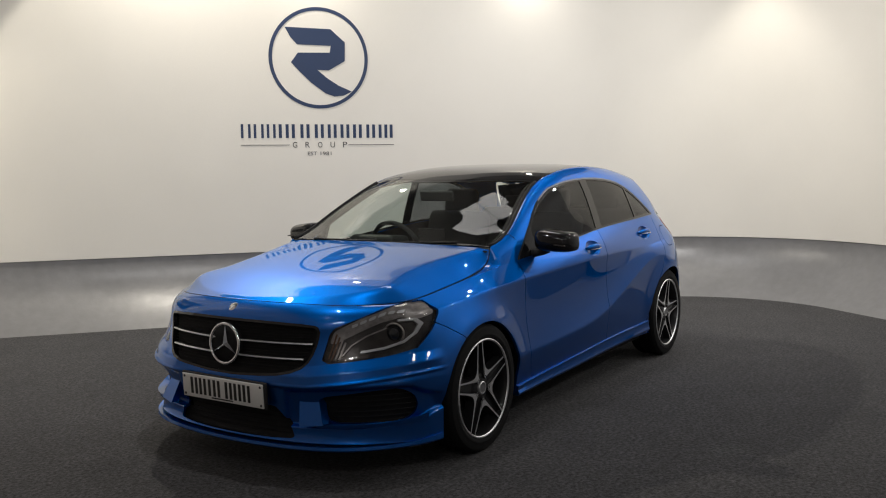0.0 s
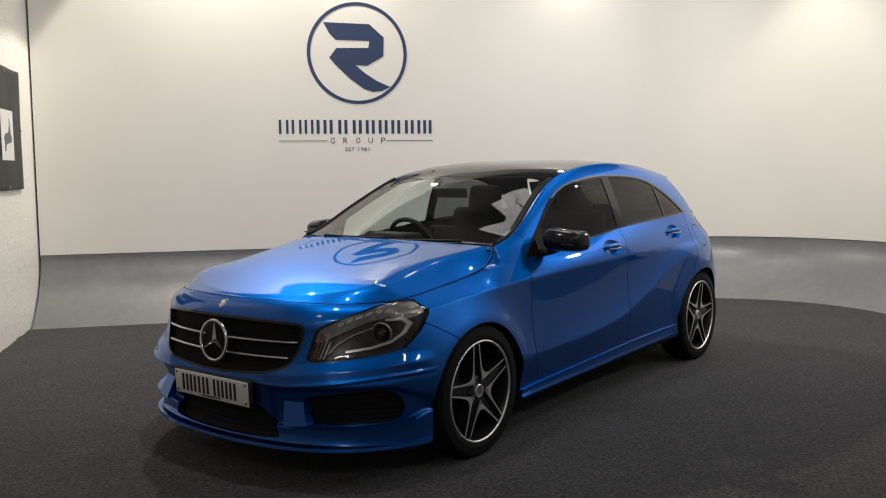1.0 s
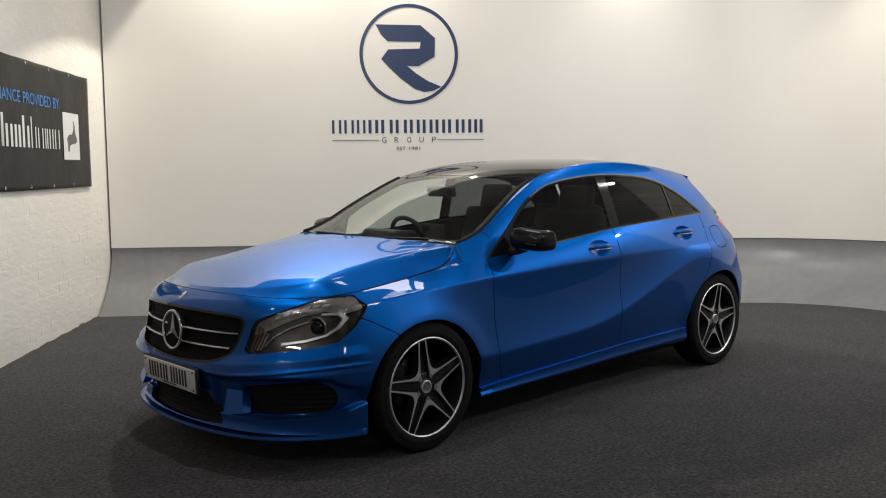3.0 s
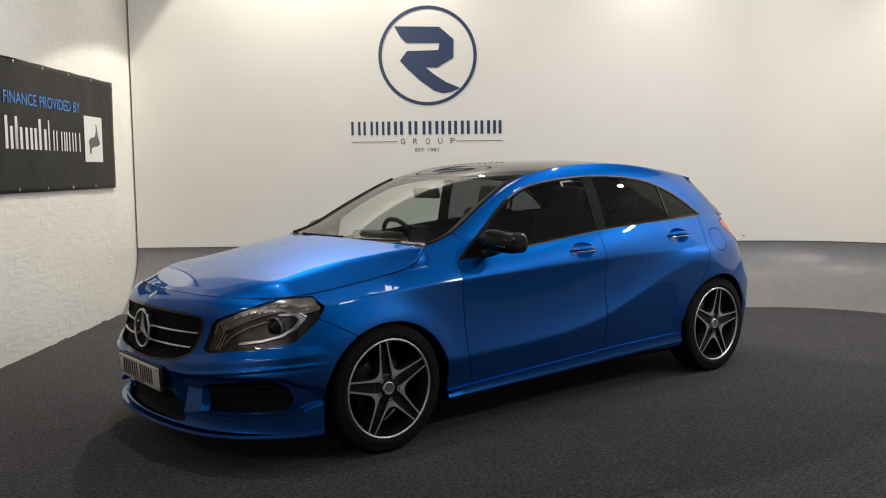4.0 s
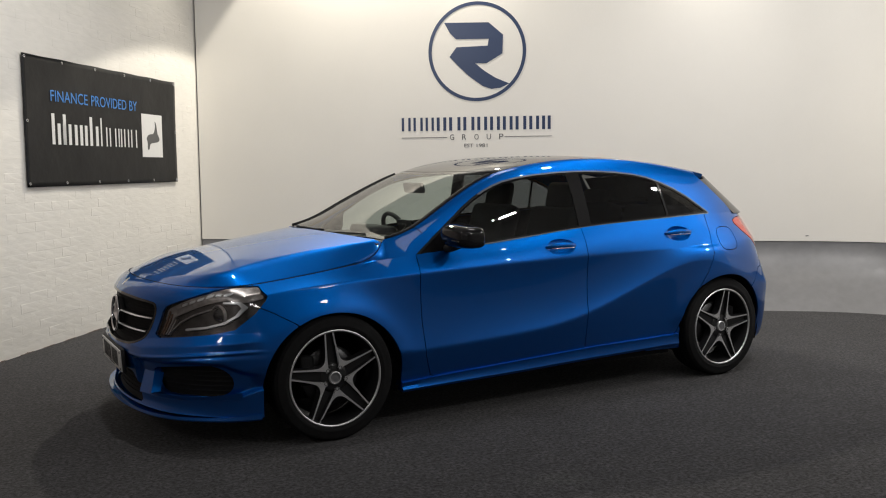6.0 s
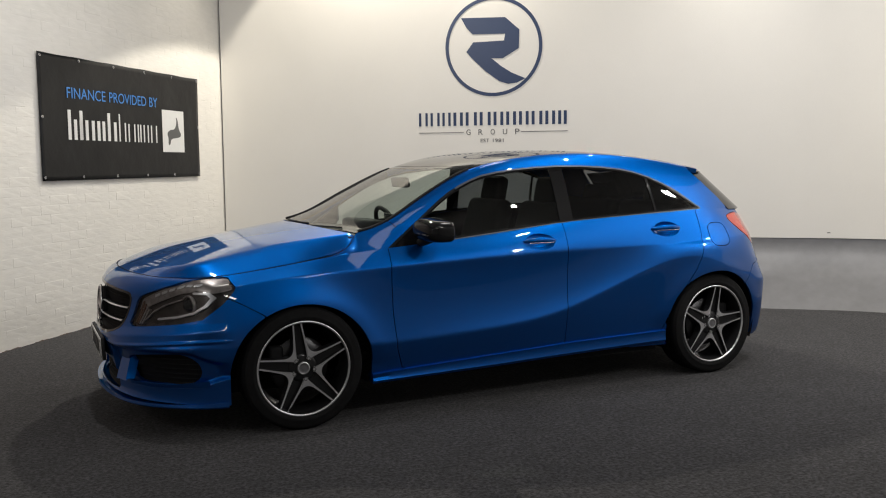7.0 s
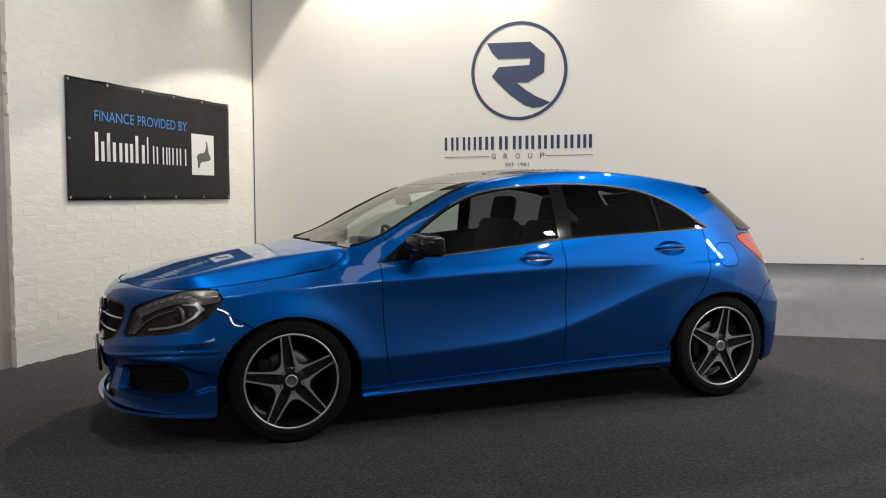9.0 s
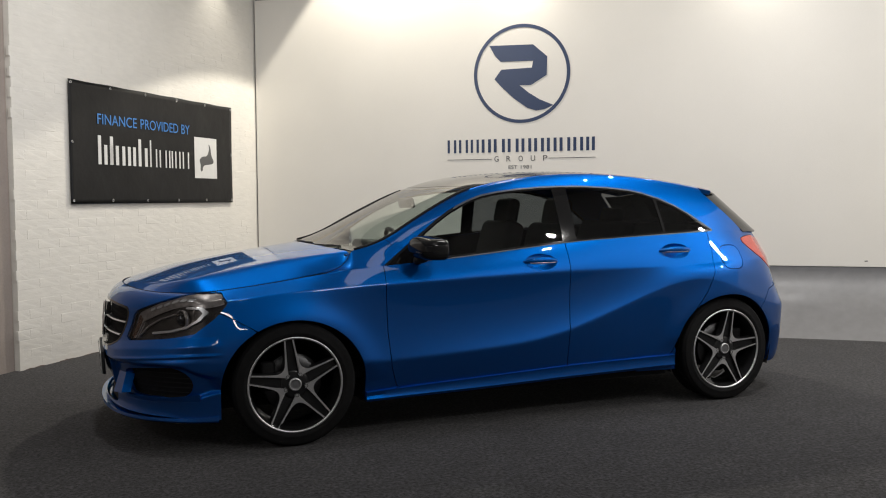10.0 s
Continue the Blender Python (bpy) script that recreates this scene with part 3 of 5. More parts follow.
# the metal swells round the wheel arches
for centre, rx, rz in ((-1.35, 0.372, 0.330), (1.355, 0.375, 0.341)):
    off = (np.hypot((tx - centre) / rx, np.maximum(TZ - 0.318, 0) / rz) - 1) * rz
    TD = TD - 0.013 * np.exp(-(np.maximum(off, 0) / 0.075) ** 2) * np.clip((TZ - 0.30) / 0.12, 0, 1)
TUB = np.stack([plan[:, 0:1] - outward[:, 0:1] * TD, plan[:, 1:2] - outward[:, 1:2] * TD, TZ], -1)
TUB[0, :, 1] = TUB[-1, :, 1] = 0
edge = TUB[:, -1]                       # shoulder edge, shared by bonnet, side windows and tailgate
TV, TF = TUB.reshape(-1, 3), grid_faces(NU, NV)
X, Y, Z = TV.T

front_half = edge[:, 0].argmin(), edge[:, 0].argmax()
order = slice(front_half[0], front_half[1] + 1)
EX, EW, EZ = edge[order, 0], edge[order, 1], edge[order, 2]


def edge_w(x):
    return np.interp(x, EX, EW)


def edge_z(x):
    return np.interp(x, EX, EZ)


def arch(x, z, cx, rx=0.372, rz=0.330):
    """Positive outside the wheel arch."""
    zz = np.maximum(z - 0.318, 0)
    return (np.hypot((x - cx) / rx, zz / rz) - 1) * rz


ARCHES = np.minimum(arch(X, Z, -1.35), arch(X, Z, 1.355, 0.375, 0.341))
GRILLE = rounded([(0, 0.728), (0.25, 0.726), (0.452, 0.716), (0.478, 0.70), (0.474, 0.65), (0.452, 0.568), (0.410, 0.520), (0.28, 0.492), (0, 0.478),
                  (-0.28, 0.492), (-0.410, 0.520), (-0.452, 0.568), (-0.474, 0.65), (-0.478, 0.70), (-0.452, 0.716), (-0.25, 0.726)], 1)
LAMP = rounded([(0.498, 0.550), (0.508, 0.62), (0.522, 0.694), (0.575, 0.722), (0.632, 0.752), (0.68, 0.786), (0.727, 0.796), (0.768, 0.784), (0.818, 0.752), (0.829, 0.72), (0.831, 0.675), (0.820, 0.608), (0.775, 0.591), (0.73, 0.577), (0.62, 0.562)], 1)
INTAKE = rounded([(0.520, 0.283), (0.50, 0.33), (0.478, 0.374), (0.50, 0.400), (0.60, 0.416), (0.70, 0.428), (0.80, 0.432), (0.90, 0.42), (0.92, 0.318), (0.86, 0.286), (0.65, 0.280)], 1)
MOUTH = rounded([(0, 0.352), (0.24, 0.352), (0.295, 0.345), (0.37, 0.222), (0.35, 0.206), (0, 0.202), (-0.35, 0.206), (-0.37, 0.222), (-0.295, 0.345), (-0.24, 0.352)], 1)
nose = X < -1.5
f_grille = np.where(nose, inside(Y, Z, GRILLE), -1)
LAMP_SIDE = [(-2.5, 0.4), (-2.5, 0.95), (-1.735, 0.95), (-1.690, 0.775), (-1.677, 0.752), (-1.685, 0.735), (-1.742, 0.675), (-1.826, 0.613), (-1.90, 0.55), (-1.90, 0.4)]
f_lamp = np.where(nose, np.minimum(inside(Y, Z, LAMP), inside(X, Z, LAMP_SIDE)), -1)
INTAKE_SIDE = rounded([(-2.6, 0.20), (-2.6, 0.50), (-2.02, 0.445), (-1.93, 0.428), (-1.875, 0.398), (-1.850, 0.355), (-1.858, 0.312), (-1.90, 0.283), (-2.0, 0.270)], 1)
f_intake = np.where(nose, np.minimum(inside(Y, Z, INTAKE), inside(X, Z, INTAKE_SIDE)), -1)
f_mouth = np.where(nose, inside(Y, Z, MOUTH), -1)
TAIL = rounded([(1.54, 0.99), (1.62, 1.012), (1.74, 1.01), (1.86, 0.935), (1.91, 0.83), (1.88, 0.785), (1.80, 0.795), (1.70, 0.855), (1.62, 0.915)], 1)
f_tail = np.where(Y > 0.35, inside(X, Z, TAIL), -1)
CAP = [(1.415 + 0.080 * math.copysign(abs(math.cos(a)) ** 0.62, math.cos(a)), 0.886 + 0.072 * math.copysign(abs(math.sin(a)) ** 0.62, math.sin(a))) for a in np.linspace(0, 2 * math.pi, 48, endpoint=False)]
f_cap = np.where((X > 1) & (Y > 0.4), inside(X, Z, CAP), -1)

GAP = 0.0022


DOOR_F = [(-0.849, 1.2), (-0.849, 0.894), (-0.850, 0.742), (-0.846, 0.558), (-0.830, 0.371), (-0.80, 0.262), (-0.76, 0.248), (-0.4, 0.268), (0.236, 0.292), (0.244, 0.479), (0.255, 0.615), (0.262, 0.781), (0.262, 1.2)]
DOOR_R = [(0.262, 1.2), (0.262, 0.781), (0.255, 0.615), (0.244, 0.479), (0.236, 0.292), (0.6, 0.300), (0.93, 0.305), (0.955, 0.33), (0.985, 0.40), (1.05, 0.514), (1.123, 0.598), (1.187, 0.683), (1.251, 0.804), (1.277, 0.928), (1.290, 1.2)]
f_df, f_dr = inside(X, Z, DOOR_F), inside(X, Z, DOOR_R)
# seams: nose to wing runs from the lamp to the arch; tail to quarter runs behind the rear arch
SEAM_F = [(-2.6, 0.0), (-2.6, 1.5), (-1.72, 1.5), (-1.72, 0.70), (-1.66, 0.672), (-1.56, 0.615), (-1.35, 0.45), (-1.35, 0.0)]
SEAM_R = [(2.4, 0.0), (2.4, 0.72), (1.86, 0.70), (1.72, 0.675), (1.66, 0.60), (1.5, 0.45), (1.4, 0.3), (1.4, 0.0)]
f_nose, f_rear = inside(X, Z, SEAM_F), inside(X, Z, SEAM_R)
f_gate = inside(X, Z, [(1.79, 1.3), (1.79, 0.70), (2.5, 0.70), (2.5, 1.3)])
solid = np.minimum.reduce([ARCHES, -f_lamp, -f_tail])
low = Z - (0.20 + 0.0)
sides = ((False, ""), (True, ""))
open_nose = np.minimum.reduce([-f_grille, -f_intake, -f_mouth])
HANDLES = ((-0.030, 0.185, 0.900), (0.893, 1.118, 0.936))
cups = [np.where((Y > 0.4), 0.046 - np.hypot((X - (x0 + x1) / 2 - 0.004) / 2.15, Z - z + 0.004), -1.0) for x0, x1, z in HANDLES]
for mirror in (False, True):
    mir = not mirror      # the outline lies on y > 0: the near side is its mirror image
    panel("front_wing", TV, TF, np.minimum.reduce([solid, -f_nose, -f_df, np.where(X < -0.5, 1, -1.0)]) - GAP, PAINT, car, "", 0.014, True, mir)
    panel("front_door", TV, TF, np.minimum.reduce([f_df - GAP, ARCHES - GAP, -cups[0]]), PAINT, car, "", 0.014, True, mir)
    panel("rear_door", TV, TF, np.minimum.reduce([f_dr - GAP, ARCHES - GAP, -cups[1]]), PAINT, car, "", 0.014, True, mir)
    panel("rear_quarter", TV, TF, np.minimum.reduce([solid, -f_dr, -f_rear, -f_gate, -f_cap, np.where(X > 0.7, 1, -1.0)]) - GAP, PAINT, car, "", 0.014, True, mir)
    panel("fuel_flap", TV, TF, f_cap - GAP, PAINT, car, "", 0.01, True, mir)
for name, f in (("front_bumper", np.minimum.reduce([solid, f_nose, open_nose]) - GAP), ("rear_bumper", np.minimum(ARCHES, f_rear) - GAP), ("tailgate", np.minimum(f_gate, -f_tail) - GAP)):
    both = np.vstack([TV, TV * (1, -1, 1)])
    faces = np.vstack([TF[:, ::-1], TF + len(TV)])
    panel(name, both, faces, np.concatenate([f, f]), PAINT, car, "", 0.014)
# dark inner shell behind gaps and openings
inner = TV - 0.035 * np.repeat(np.concatenate([outward, np.zeros((NU, 1))], 1), NV, 0)
inner[:, 1] = np.maximum(inner[:, 1], 0)
f_in = np.minimum(np.minimum(arch(X, Z, -1.35, 0.385, 0.36), arch(X, Z, 1.355, 0.39, 0.37)), -f_lamp - 0.02)
both = np.vstack([inner, inner * (1, -1, 1)])
panel("inner_shell", both, np.vstack([TF[:, ::-1], TF + len(TV)]), np.concatenate([f_in, f_in]), DARK, car, "", 0)

# bonnet: a crowned sheet inside the shoulder edge, up to the cowl
RAIL_X = [-1.0, -0.9, -0.8, -0.696, -0.507, -0.273, -0.08, 0.115, 0.50, 0.925, 1.19, 1.46, 1.75]
RAIL_Z = [0.984, 1.009, 1.049, 1.106, 1.208, 1.312, 1.359, 1.386, 1.405, 1.380, 1.346, 1.300, 1.24]
RAIL_W = [0.700, 0.704, 0.698, 0.681, 0.640, 0.604, 0.598, 0.584, 0.578, 0.572, 0.562, 0.550, 0.53]
MID_X = [-1.10, -0.95, -0.80, -0.60, -0.40, -0.25, -0.10, 0.10, 0.40, 0.80, 1.20, 1.50, 1.75]
MID_Z = [0.968, 1.041, 1.116, 1.214, 1.305, 1.362, 1.398, 1.420, 1.430, 1.418, 1.384, 1.344, 1.30]
HOOD_X = [-2.1375, -2.10, -2.04, -1.95, -1.87, -1.70, -1.50, -1.30, -1.10, -0.90, -0.60]
HOOD_Z = [0.803, 0.813, 0.828, 0.852, 0.873, 0.908, 0.941, 0.970, 0.994, 1.012, 1.025]
# the bonnet's crease: its distance inside the edge, and its height
FOLD_X = [-2.14, -2.05, -1.95, -1.889, -1.75, -1.684, -1.525, -1.35, -1.24, -1.13, -1.05, -0.96]
FOLD_D = [0.100, 0.100, 0.085, 0.070, 0.105, 0.128, 0.140, 0.135, 0.110, 0.078, 0.058, 0.030]
FOLD_Z = [0.804, 0.816, 0.833, 0.845, 0.871, 0.882, 0.909, 0.937, 0.951, 0.966, 0.976, 0.993]


def rail_w(x):
    return smooth_at(RAIL_X, RAIL_W, x)


def rail_z(x):
    return smooth_at(RAIL_X, RAIL_Z, x)


def crown(x):
    """How square the crown is across: rounder in the windscreen than in the roof."""
    return 2.0 + np.clip((np.asarray(x) + 0.55) / 0.35, 0, 1)


def screen_z(x, y):
    """Height of windscreen and roof."""
    w, z = rail_w(np.maximum(x, -1.0)), rail_z(np.maximum(x, -1.0))
    return z + (smooth_at(MID_X, MID_Z, x) - z) * (1 - np.minimum(np.abs(y) / w, 1) ** crown(x))


def cowl(y):
    """Where the bonnet ends and the windscreen begins."""
    return -1.075 + 0.075 * (np.minimum(np.abs(y), 0.74) / 0.72) ** 2.2


# the bonnet's edge lies on the shoulder, and climbs to the windscreen's corner at its rear end
CLIMB_X = [-1.36, -1.275, -1.20, -1.13, -1.07, -1.03, -1.0, -0.94]
CLIMB_W = [float(edge_w(-1.36)), 0.737, 0.731, 0.726, 0.721, 0.714, 0.702, 0.700]
CLIMB_Z = [float(edge_z(-1.36)), 0.853, 0.863, 0.877, 0.902, 0.938, 0.984, 0.992]


def hood_w(x):
    return np.where(x < -1.36, edge_w(x), smooth_at(CLIMB_X, CLIMB_W, x))


def hood_z(x):
    return np.where(x < -1.36, edge_z(x), smooth_at(CLIMB_X, CLIMB_Z, x))


def bonnet_z(x, y):
    """Height of the bonnet: a flat crown out to a crease near its edge, and a flank that falls from there to the seam."""
    w, z = hood_w(x), hood_z(x)
    fold_y = np.maximum(w - smooth_at(FOLD_X, FOLD_D, x), 0.6 * w)
    fold_z = np.maximum(smooth_at(FOLD_X, FOLD_Z, x), z + 0.001)
    mid = np.maximum(smooth_at(HOOD_X, HOOD_Z, x), fold_z + 0.001)
    a = np.abs(y)
    crown = mid - (mid - fold_z) * (a / np.maximum(fold_y, 0.02)) ** 2.2
    s = (a - fold_y) / np.maximum(w - fold_y, 0.004)
    flank = fold_z + (z - fold_z) * (s + 0.10 * np.clip(s, 0, 1) * (np.clip(s, 0, 1) - 1))
    k = 0.018
    h = np.clip(0.5 + 0.5 * (flank - crown) / k, 0, 1)
    low = flank + (crown - flank) * h - k * h * (1 - h)
    return np.where(a >= w - 0.0075, np.minimum(low, z + (fold_z - z) * 0.08), low)


def past_cowl(x, y):
    return x - cowl(y)


HX = EX[0] + 0.006 + (1 - np.cos(np.linspace(0, math.pi / 2, 150))) * (-0.96 - EX[0])
HT = np.sin(np.linspace(-math.pi / 2, math.pi / 2, 121))
hw = hood_w(HX) - 0.0065
hy = hw[:, None] * HT[None, :]
hx = np.repeat(HX[:, None], 121, 1)
HV = np.stack([hx, hy, bonnet_z(hx, hy)], -1).reshape(-1, 3)
HF = grid_faces(150, 121)

# windscreen, roof and spoiler: one crowned surface between the two rails
SX = np.linspace(-1.10, 1.70, 304)
ST = np.linspace(-1, 1, 101)
sw = rail_w(np.maximum(SX, -1.0))
sz = rail_z(np.maximum(SX, -1.0))
sc = smooth_at(MID_X, MID_Z, SX)
SV = np.stack([np.repeat(SX[:, None], 101, 1), sw[:, None] * ST[None, :], sz[:, None] + (sc - sz)[:, None] * (1 - np.abs(ST[None, :]) ** crown(SX)[:, None])], -1).reshape(-1, 3)
SF = grid_faces(304, 101)
panel("bonnet", HV, HF, -0.003 - past_cowl(HV[:, 0], HV[:, 1]), PAINT, car, "", 0.016)
sx, sy = SV[:, 0], SV[:, 1]
behind = past_cowl(sx, sy)
margin = sw.repeat(101) - np.abs(sy)
header = -0.34 + 0.10 * (sy / 0.6) ** 2
spoiler_end = 1.60 - 0.13 * (np.abs(sy) / 0.55) ** 2.5
f_ws = np.minimum.reduce([behind - 0.004, header - sx, margin - 0.004])
f_clear = np.minimum.reduce([margin - 0.030, header - 0.028 - sx, behind - 0.016])
panel("windscreen", SV, SF, f_clear, SCREEN, car, "", 0)
panel("windscreen_border", SV, SF, np.minimum(f_ws, -f_clear), GLOSS_BLACK, car, "", 0.006)
panel("cowl_panel", SV, SF, np.minimum.reduce([behind + 0.03, 0.003 - behind, margin - 0.004]), PLASTIC, car, "", 0.03, False, False, -0.02)
ROOF_CUT, ROOF_END = 0.42, 1.22
panel("roof_glass", SV, SF, np.minimum.reduce([sx - header - 0.005, ROOF_CUT - sx, margin - 0.004]), GLOSS_BLACK, car, "gloss black panoramic roof glass", 0.01)
panel("roof", SV, SF, np.minimum.reduce([sx - ROOF_CUT - 0.006, ROOF_END - sx, margin - 0.004]), GLOSS_BLACK, car, "gloss black roof", 0.01)
panel("spoiler", SV, SF, np.minimum.reduce([sx - ROOF_END - 0.004, spoiler_end - sx, margin - 0.0]), PAINT, car, "", 0.03)

# side: from the shoulder edge up to the rail
DX = np.linspace(-1.358, 1.75, 378)
DT = np.linspace(0, 1, 90)
b0 = np.stack([edge_w(DX), edge_z(DX)], 1)
b3 = np.stack([np.where(DX < -1.0, hood_w(DX), rail_w(np.maximum(DX, -1.0))), np.where(DX < -1.0, hood_z(DX), rail_z(np.maximum(DX, -1.0)))], 1)
room = (np.clip((b3[:, 1] - b0[:, 1]) / 0.35, 0.0, 1.0) * np.clip((DX + 1.0) / 0.25, 0, 1))[:, None]
b2 = b3 + np.array([[0.062, -0.002]]) * room
b1 = b0 + (b2 + np.array([[0.030, -0.05]]) * room - b0) * 0.55
t = DT[None, :, None]
sec = (1 - t) ** 3 * b0[:, None] + 3 * (1 - t) ** 2 * t * b1[:, None] + 3 * (1 - t) * t * t * b2[:, None] + t ** 3 * b3[:, None]
DV = np.stack([np.repeat(DX[:, None], 90, 1), sec[..., 0], sec[..., 1]], -1).reshape(-1, 3)
DF = grid_faces(378, 90)
dx, dz = DV[:, 0], DV[:, 2]
REAR_CUT = [(-1.4, 0.7), (-1.4, 1.6), (1.345, 1.6), (1.352, 1.29), (1.455, 1.188), (1.545, 1.107), (1.60, 1.05), (1.60, 0.7)]
WINDOW = rounded([(-0.86, 0.885), (-0.78, 0.945), (-0.642, 1.046), (-0.47, 1.168), (-0.33, 1.240), (-0.187, 1.287), (0.07, 1.318), (0.378, 1.330), (0.70, 1.314), (0.911, 1.275), (1.129, 1.188),
                  (1.30, 1.072), (1.335, 1.047), (1.25, 1.045), (0.8, 1.026), (0.298, 1.002), (-0.095, 0.965), (-0.414, 0.935), (-0.65, 0.912)], 1)
f_body = inside(dx, dz, REAR_CUT)
f_win = inside(dx, dz, WINDOW)
GLASS_F = [(-0.60, 0.8), (-0.60, 1.5), (0.225, 1.5), (0.262, 0.8)]
GLASS_R = [(0.355, 0.8), (0.318, 1.5), (0.90, 1.5), (0.985, 0.8)]
GLASS_Q = [(1.005, 0.8), (0.92, 1.5), (1.6, 1.5), (1.6, 0.8)]
SAIL = [(-1.0, 0.8), (-1.0, 1.5), (-0.60, 1.5), (-0.60, 0.8)]
panes = [inside(dx, dz, p) for p in (GLASS_F, GLASS_R, GLASS_Q)]
f_glass = np.minimum(f_win - 0.014, np.maximum.reduce(panes))
for mir in (True, False):
    panel("roof_rail", DV, DF, np.minimum(f_body, -f_win - 0.006), PAINT, car, "", 0.014, True, mir)
    bright = np.where((dx > -0.40) | ((dz < 0.99) & (dx > -0.62)), 1, -1.0)
    panel("window_chrome", DV, DF, np.minimum(0.0045 - np.abs(f_win + 0.001), bright), TRIM, car, "thin satin metal window trim", 0.006, True, mir, 0.0015)
    panel("window_rubber", DV, DF, np.minimum(0.0060 - np.abs(f_win + 0.001), -bright), DARK, car, "black rubber window seal", 0.006, True, mir, 0.001)
    panel("window_frame", DV, DF, np.minimum(f_win, -f_glass) - 0.0005, GLOSS_BLACK, car, "gloss black window frame and pillar", 0.005, True, mir)
    panel("front_side_glass", DV, DF, np.minimum(f_win - 0.014, panes[0]), SIDE_GLASS, car, "", 0, True, mir, -0.004)
    panel("rear_side_glass", DV, DF, np.minimum(f_win - 0.014, panes[1]), PRIVACY, car, "dark privacy glass", 0, True, mir, -0.004)
    panel("quarter_glass", DV, DF, np.minimum(f_win - 0.014, panes[2]), PRIVACY, car, "dark privacy glass", 0, True, mir, -0.004)

# short joint between wing and windscreen pillar, from the windscreen's edge to the door mirror's foot
row = [sec[int(np.abs(DX - x).argmin()), int(k)] for x, k in zip(np.linspace(-0.825, -0.785, 12), np.linspace(88, 44, 12))]
for side in (-1, 1):
    v, q = tube([(float(x), side * float(w + 0.0004), float(z) + 0.0004) for x, (w, z) in zip(np.linspace(-0.825, -0.785, 12), row)], 0.0016, 6)
    mesh("wing_joint", v, q, DARK, car, "dark joint between wing and pillar")

# rear window between spoiler and tailgate
gy = np.sin(np.linspace(-math.pi / 2, math.pi / 2, 41))
gt = np.linspace(0, 1, 20)
top = np.stack([1.585 - 0.195 * np.abs(gy) ** 8, 0.600 * gy, 1.318 - 0.056 * gy ** 2], 1)
bot = np.stack([1.885 - 0.265 * np.abs(gy) ** 7, 0.690 * gy, 1.035 + 0.0 * gy], 1)
RV = (top[:, None] * (1 - gt[None, :, None]) + bot[:, None] * gt[None, :, None]).reshape(-1, 3)
panel("rear_window", RV, grid_faces(41, 20), np.ones(len(RV)), GLOSS_BLACK, car, "dark tinted rear window", 0.01, True)

# rubber seals between windscreen and roof rails
for side in (-1, 1):
    xs = np.linspace(-0.985, -0.27, 24)
    v, q = tube([(float(x), side * float(rail_w(x) - 0.008), float(rail_z(x)) + 0.003) for x in xs], 0.0095, 8)
    mesh("windscreen_seal", v, q, DARK, car, "black rubber windscreen seal")

# black trims inside the windscreen pillars
for side in (-1, 1):
    xs = np.linspace(-0.93, -0.30, 20)
    v, q = tube([(float(x), side * float(rail_w(x) - 0.030), float(rail_z(x)) - 0.020) for x in xs], 0.024, 10)
    mesh("pillar_trim", v, q, DARK, car, "black inner pillar trim")

# dark seal in the gap round the bonnet
xs = np.concatenate([EX[0] + (1 - np.cos(np.linspace(0, math.pi / 2, 60))) * (-1.17 - EX[0]), np.linspace(-1.15, -1.008, 16)])
line = np.stack([xs, hood_w(xs), hood_z(xs)], 1)
line[0, 1] = 0.0
lead = np.gradient(line[:, :2], axis=0)
lead /= np.linalg.norm(lead, axis=1, keepdims=True)
line[:, 0] += 0.0032 * lead[:, 1]
line[:, 1] -= 0.0032 * lead[:, 0]
line[:, 2] += 0.0004
for side in (-1, 1):
    v, q = tube([(float(x), side * float(max(y, 0.0)), float(z)) for x, y, z in line], 0.0022, 8)
    mesh("bonnet_seal", v, q, DARK, car, "black rubber bonnet seal")

# ---- car: details on the shell ----
def nose_x(y, z):
    """x of the shell's nose at a width and height."""
    near = X < -1.3
    d = (Y[near] - abs(y)) ** 2 + (Z[near] - z) ** 2
    return float(X[near][d.argmin()])


def side_w(x, z):
    """Half width of the shell's side at a length and height."""
    d = (X - x) ** 2 + (Z - z) ** 2 + np.where(Y < 0.4, 9, 0)
    return float(Y[d.argmin()])


def line_distance(a, b, points):
    """Distance of the points (a, b) to an open line."""
    best = np.full(a.shape, 1e9)
    for (x0, y0), (x1, y1) in zip(points, points[1:]):
        dx, dy = x1 - x0, y1 - y0
        t = np.clip(((a - x0) * dx + (b - y0) * dy) / (dx * dx + dy * dy), 0, 1)
        best = np.minimum(best, np.hypot(a - x0 - t * dx, b - y0 - t * dy))
    return best


